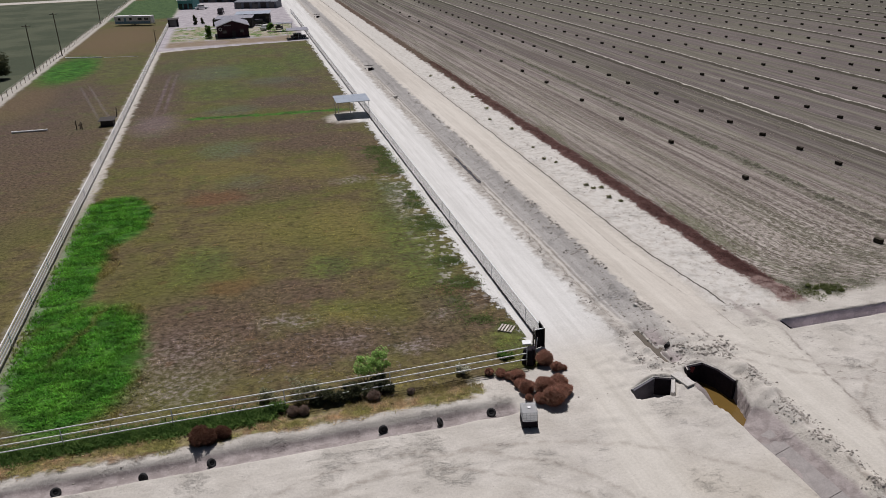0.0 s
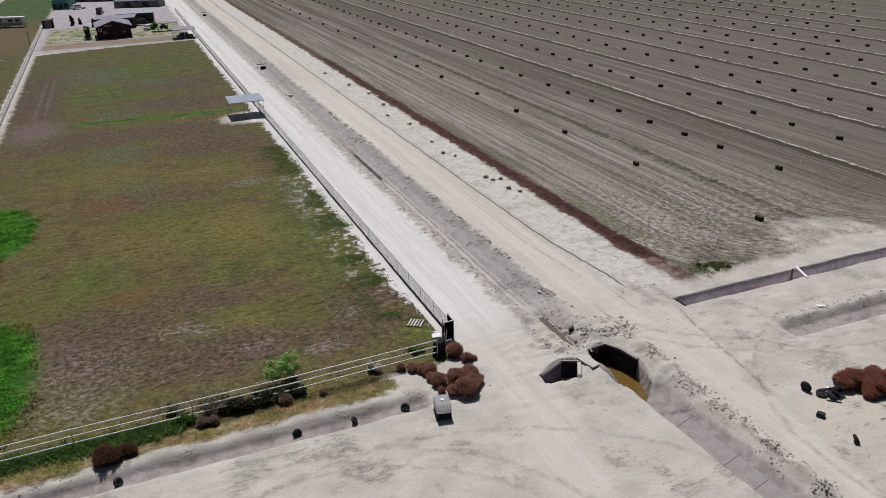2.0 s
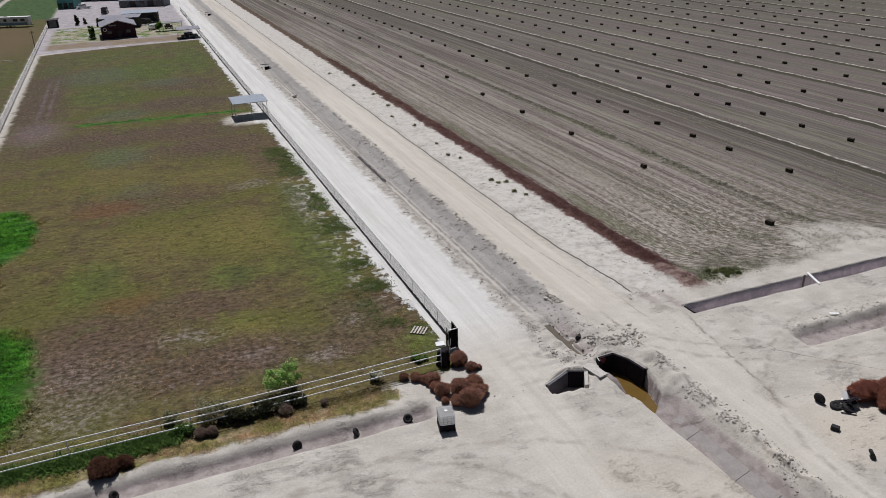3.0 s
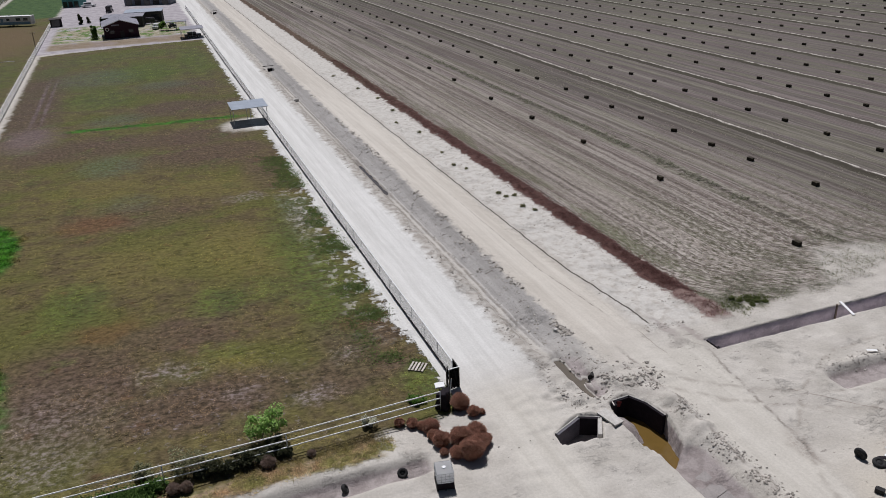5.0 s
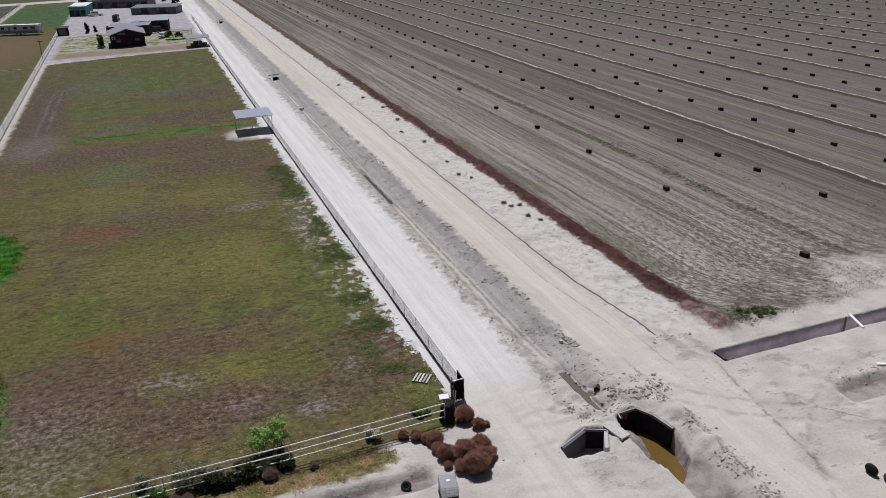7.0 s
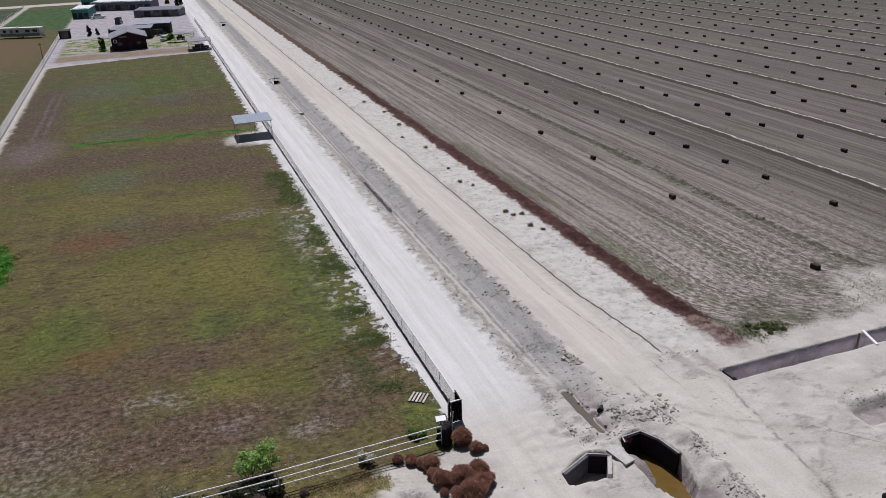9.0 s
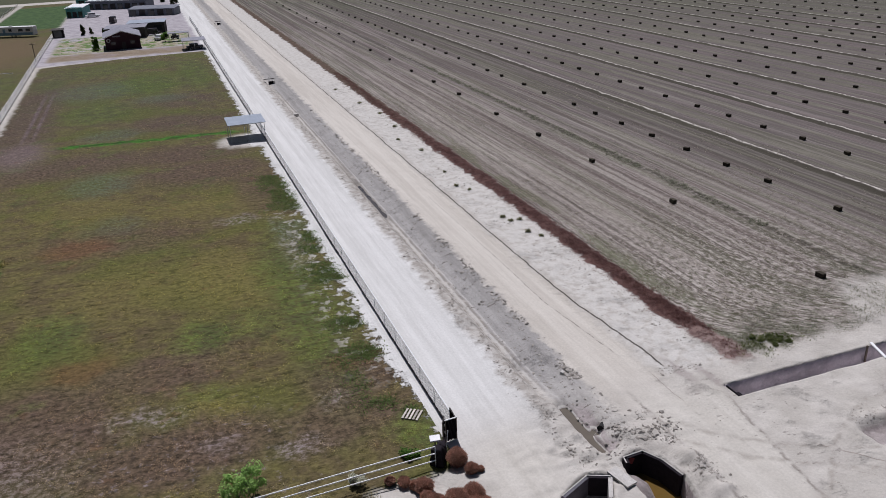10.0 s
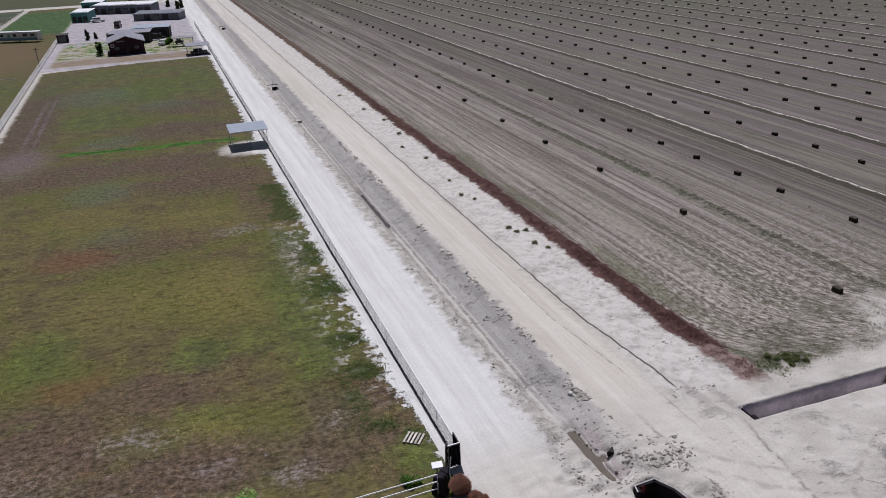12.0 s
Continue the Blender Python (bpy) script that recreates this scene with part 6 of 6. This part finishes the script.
part("gable_sign", bm, SHINGLE, house, "grey sign board")


def flat_shed(name, x, y, w, d, h, turn, wall, roof, label, fall=2.0, opens=0):
    """A low building with a single-pitch sheet roof."""
    s = thing(name, pose(x, y, 0, 0, 0, turn), label, "building")
    bm = bmesh.new()
    brick(bm, 0, d / 2, h / 2 - 0.1, w, d, h + 0.2, bevel=0.02)
    body = part("wall", bm, wall, s)
    bm = bmesh.new()
    n = max(6, int(w))
    for i in range(n):
        brick(bm, -w / 2 - 0.3 + (w + 0.6) * (i + 0.5) / n, d / 2, h + 0.16 + 0.03 * (i % 2), (w + 0.6) / n * 1.01, d + 0.8, 0.07, tilt=(fall, 0))
    part("roof", bm, roof, s)
    for i in range(opens):
        px = -w / 2 + w * (i + 0.5) / opens
        bm = bmesh.new()
        brick(bm, px, -0.02, 1.2, min(2.4, w / opens * 0.7), 0.08, 2.1, bevel=0.01)
        part("door", bm, OLD_BOARD if i % 2 else GLASS, body)
    return s


flat_shed("outbuilding", -21.0, 222.0, 11.5, 6.0, 3.1, -8, OLD_BOARD, SHINGLE, "dark low outbuilding with grey sheet roof behind the house", 3, 2)
flat_shed("outbuilding", -14.8, 232.0, 11.0, 6.0, 3.2, -8, OLD_BOARD, ROOF_BLUE, "low outbuilding with blue-grey sheet roof", 3, 3)
flat_shed("barn", -12.3, 287.5, 17.5, 7.0, 2.6, -22, DARK_STEEL, DARK_STEEL, "long low dark grey barn across the yard", 5, 5)
flat_shed("long_barn", -25.3, 326.0, 25.0, 9.0, 3.6, -22, DARK_STEEL, PALE_STEEL, "long barn with pale steel roof at the yard's end", 4, 8)
flat_shed("stable", -39.8, 300.0, 6.2, 9.0, 3.8, -15, TEAL, PALE_STEEL, "teal-walled stable with pale steel roof", 4, 3)
flat_shed("far_barn", -38.0, 352.0, 9.0, 6.0, 3.6, -15, TEAL, PALE_STEEL, "small far barn with pale roof", 4, 2)
flat_shed("tool_shed", -41.0, 237.5, 3.2, 3.0, 2.3, 0, BLACK_SHEET, OLD_BOARD, "small black tool shed beside the pipe fence", 3, 1)
flat_shed("field_shelter", -43.0, 90.0, 2.0, 1.8, 0.9, -2, OLD_BOARD, OLD_BOARD, "low dark wooden shelter beside the pipe fence", 4, 0)
loafing_shed(-3.3, 187.5, 6.2, 6.0, 2.5, "open shelter with grey sheet roof at the pasture's far end", SHINGLE)
loafing_shed(-6.3, 207.0, 6.0, 3.0, 2.3, "low open shelter with grey sheet roof in the yard", SHINGLE)


def vehicle(name, x, y, turn, l, w, h, paint, label, box=False):
    v = thing(name, pose(x, y, 0, 0, 0, turn), label, "vehicle")
    bm = bmesh.new()
    brick(bm, 0, 0, 0.62, l, w, 0.62, bevel=0.12)
    body = part("body", bm, paint, v, smooth=False)
    bm = bmesh.new()
    brick(bm, -l * 0.06, 0, 0.93 + (h - 0.93) / 2, l * (0.8 if box else 0.52), w * 0.9, h - 0.9, bevel=0.14)
    cab = part("cabin", bm, paint, body)
    bm = bmesh.new()
    brick(bm, -l * 0.06, 0, 0.95 + (h - 0.95) * 0.55, l * (0.74 if box else 0.46), w * 0.93, (h - 0.95) * 0.45, bevel=0.03)
    part("side_windows", bm, GLASS, body)
    for sx in (-l * 0.31, l * 0.31):
        for sy in (-w * 0.46, w * 0.46):
            bm = bmesh.new()
            ring(bm, pose(sx, sy, 0.34, 90, 0, 0), 0.24, 0.11, 18, 8)
            wheel = part("wheel", bm, BLACK_RUBBER, v)
            bm = bmesh.new()
            tube(bm, (sx, sy - 0.08, 0.34), (sx, sy + 0.08, 0.34), 0.18, n=12)
            part("rim", bm, GALV, wheel)
    return v


vehicle("van", -13.3, 226.5, 4, 4.8, 1.95, 1.95, CAR_DARK, "dark van parked beside the house", True)
vehicle("car", -11.6, 212.5, 70, 4.4, 1.8, 1.6, CAR_WHITE, "small white car parked beside the house")
vehicle("pickup", -33.5, 297.0, 10, 5.2, 2.0, 1.85, CAR_WHITE, "white pickup parked near the stable")
vehicle("van", -25.6, 271.0, 80, 4.6, 1.9, 2.3, CAR_DARK, "dark van parked in the dirt yard", True)
vehicle("car", -3.2, 186.5, 3, 4.4, 1.8, 1.5, CAR_DARK, "dark car parked under the grey shelter")
vehicle("car", -7.2, 212.0, 3, 2.4, 1.4, 1.4, CAR_DARK, "small dark buggy parked in the weeds")


def travel_trailer(x, y, turn, l, label):
    t = thing("travel_trailer", pose(x, y, 0, 0, 0, turn), label, "trailer")
    bm = bmesh.new()
    brick(bm, 0, 0, 1.95, l, 2.6, 2.7, bevel=0.18)
    body = part("body", bm, TRIM, t)
    bm = bmesh.new()
    brick(bm, 0, -1.31, 1.1, l * 0.96, 0.03, 0.8)
    part("stripe", bm, TRAILER_BLUE, body, "blue side stripe")
    for px in (-l * 0.36, -l * 0.05, l * 0.2, l * 0.38):
        bm = bmesh.new()
        brick(bm, px, -1.31, 2.25, 1.5 if px > 0 else 1.0, 0.04, 0.8, bevel=0.01)
        part("window", bm, GLASS, body)
    bm = bmesh.new()
    brick(bm, -l * 0.2, -1.31, 1.7, 0.8, 0.04, 1.9, bevel=0.01)
    part("door", bm, TRAILER_BLUE, body)
    for px in (-0.6, 0.6):
        bm = bmesh.new()
        ring(bm, pose(px, -1.15, 0.36, 90, 0, 0), 0.25, 0.11, 18, 8)
        part("wheel", bm, BLACK_RUBBER, t)
        bm = bmesh.new()
        ring(bm, pose(px, 1.15, 0.36, 90, 0, 0), 0.25, 0.11, 18, 8)
        part("wheel", bm, BLACK_RUBBER, t)
    bm = bmesh.new()
    brick(bm, -1, 0, 3.4, 0.9, 0.7, 0.25, bevel=0.05)
    part("roof_vent", bm, GALV, body)
    bm = bmesh.new()
    brick(bm, l * 0.53, 0, 0.55, l * 0.08, 0.3, 0.12)
    tube(bm, (l * 0.55, 0, 0), (l * 0.55, 0, 0.5), 0.05)
    part("hitch", bm, OLD_BOARD, t)


travel_trailer(-54.5, 249.5, -23, 13.6, "long white travel trailer with blue stripe and dark windows")


def utility_pole(x, y, h, label, arm=2.0, r=0.16):
    p = thing("utility_pole", pose(x, y, 0, random.uniform(-1, 1), random.uniform(-1, 1), 0), label, "pole")
    bm = bmesh.new()
    tube(bm, (0, 0, -0.5), (0, 0, h), r, r * 0.65, 10)
    part("pole", bm, OLD_WOOD, p)
    bm = bmesh.new()
    brick(bm, 0, 0.12, h - 0.45, arm, 0.1, 0.12, bevel=0.01)
    bar = part("crossarm", bm, OLD_WOOD, p)
    for sx in (-arm * 0.42, arm * 0.42):
        bm = bmesh.new()
        tube(bm, (sx, 0.12, h - 0.4), (sx, 0.12, h - 0.22), 0.05, 0.03)
        part("insulator", bm, GALV, bar)
    return p


utility_pole(-67.3, 155.0, 11.2, "tall dark wooden utility pole beside the western fence")
utility_pole(-66.5, 183.0, 11.2, "tall dark wooden utility pole beside the western fence")
utility_pole(-67.6, 262.0, 11.2, "tall dark wooden utility pole beside the western fence")
utility_pole(-42.7, 188.5, 4.8, "short dark wooden pole with crossarm beside the pipe fence", 1.2, 0.12)


def tree(x, y, tall, r, material, label, leaves=2600, leaf=0.22, slim=False):
    t = thing("tree", pose(x, y, 0), label, "tree")
    bm = bmesh.new()
    tube(bm, (0, 0, -0.2), (0.1, 0, tall * 0.45), 0.05 * tall * 0.5, 0.03 * tall * 0.5, 8)
    for i in range(7):
        a = i * 0.9
        tube(bm, (0.05, 0, tall * (0.25 + 0.04 * i)), (r * 0.6 * math.cos(a), r * 0.6 * math.sin(a), tall * random.uniform(0.5, 0.85)), 0.012 * tall, 0.004 * tall, 6)
    part("trunk", bm, OLD_WOOD, t)
    bm = bmesh.new()
    lobes = []
    for i in range(14):
        f = random.uniform(0.12 if slim else 0.3, 0.95)
        q = r * (1.0 - 0.75 * f if slim else 0.7)
        a = random.uniform(0, 6.3)
        if slim:
            f, q = 0.1 + 0.85 * i / 13, r * 0.5
        lobes.append((Vector((q * 0.6 * math.cos(a), q * 0.6 * math.sin(a), tall * f)), r * random.uniform(0.4, 0.62) * (1.1 - 0.6 * f if slim else 1)))
    for i in range(leaves):
        c, q = lobes[i % len(lobes)]
        d = Vector((random.gauss(0, 1), random.gauss(0, 1), random.gauss(0, 1))).normalized()
        p = c + d * q * random.uniform(0.55, 1.1)
        m = Matrix.Translation(p) @ Euler((random.uniform(-0.9, 0.9), random.uniform(-0.9, 0.9), random.uniform(0, 6.3))).to_matrix().to_4x4()
        w = leaf * random.uniform(0.6, 1.4)
        bm.faces.new([bm.verts.new(m @ Vector(v)) for v in ((-w * 0.5, 0, 0), (0, -w, 0.03), (w * 0.5, 0, 0), (0, w, 0.03))])
    part("crown", bm, material, t)
    return t


tree(-74.0, 149.5, 5.5, 3.2, LEAF_DARK, "dark bushy tree beside the far crop", 3200, 0.3)
tree(-28.6, 200.5, 3.6, 1.3, LEAF, "small green yard tree beside the house", 1800, 0.2, True)
tree(-33.9, 240.0, 3.2, 0.9, LEAF_DARK, "slim dark cypress in the yard", 1800, 0.2, True)
tree(-31.6, 241.5, 1.9, 0.8, LEAF_DARK, "small dark shrub-like tree in the yard", 900, 0.18, True)
tree(-10.2, 207.5, 2.2, 1.2, LEAF, "low green tree beside the parked car", 1300, 0.2)
tree(-27.3, 232.0, 2.4, 0.9, LEAF_DARK, "slim dark tree behind the house", 1200, 0.2, True)
for x, y in ((-3.0, 330.0), (-1.2, 336.0), (-6.5, 345.0), (-14.0, 352.0), (-22.0, 356.0)):
    tree(x, y, random.uniform(2.5, 4), 1.3, LEAF_DARK, "dark tree at the far end of the yard", 1200, 0.25, x > -10)

# pipes, troughs and posts on the western pasture
for pts, r, label in (([(-58.0, 90.8), (-52.5, 90.6)], 0.16, "white irrigation pipe lying in the western pasture"), ([(-64.8, 177.2), (-55.2, 173.7)], 0.14, "white irrigation pipe lying across the pasture"),
                      ([(-54.6, 173.4), (-46.0, 171.8)], 0.05, "thin pale pipe lying across the pasture")):
    bm = bmesh.new()
    a, b = pts
    tube(bm, (*a, r), (*b, r), r, n=10)
    tube(bm, (*a, r), (a[0] + 0.15, a[1], r), r * 1.25, n=10)
    solid("irrigation_pipe", bm, WHITE_PIPE, pose(0, 0, 0), label, "pipe", "irrigation pipes")
for x, y, h in ((-47.8, 89.8, 1.5), (-46.9, 89.6, 1.3), (-47.3, 90.2, 0.9), (-42.4, 97.5, 1.7)):
    bm = bmesh.new()
    tube(bm, (0, 0, -0.2), (random.uniform(-0.2, 0.2), 0, h), 0.1, 0.07)
    brick(bm, 0, 0, h * 0.6, 0.5, 0.08, 0.1)
    solid("old_post", bm, OLD_WOOD, pose(x, y, 0, 0, 0, random.uniform(0, 90)), "dark broken post standing in the pasture", "post", "old posts in the pasture")


# ---- ditch gear ----
def head_gate(x, y, label):
    g = thing("head_gate", pose(x, y, z_at(x, y), 0, 0, 5), label, "water gate")
    for sx in (-0.9, 0.9):
        bm = bmesh.new()
        brick(bm, sx, 0, 0.25, 0.18, 1.1, 0.9, bevel=0.02)
        part("side_wall", bm, CONCRETE, g)
    bm = bmesh.new()
    brick(bm, 0.3, 0.1, 0.3, 1.0, 0.08, 0.7)
    part("gate_plate", bm, BLACK_SHEET, g, "dark steel gate plate")
    bm = bmesh.new()
    brick(bm, 0, 0.1, 1.15, 2.3, 0.14, 0.12, bevel=0.01)
    tube(bm, (0, 0.1, 0.8), (0, 0.1, 1.6), 0.04)
    part("lifting_bar", bm, OLD_BOARD, g)
    bm = bmesh.new()
    brick(bm, -1.4, -0.4, 0.1, 0.9, 0.8, 0.25, 20, 0.05)
    part("apron", bm, CONCRETE, g)


head_gate(7.9, 128.0, "small concrete ditch gate with dark steel plate")
head_gate(8.1, 245.0, "small concrete ditch gate with dark steel plate")
bm = bmesh.new()
brick(bm, 0, 0, 0.15, 1.4, 0.7, 0.35, bevel=0.08)
solid("concrete_block", bm, CONCRETE, pose(7.4, 96.2, z_at(7.4, 96.2), 0, 4, 30), "pale broken concrete block in the ditch", "block")
bm = bmesh.new()
brick(bm, 0, 0, 0.08, 0.35, 0.3, 0.22, bevel=0.06)
solid("white_stone", bm, CONCRETE, pose(10.0, 3.2, z_at(10.0, 3.2), 0, 4, 30), "single pale stone on the gravel bank", "stone")
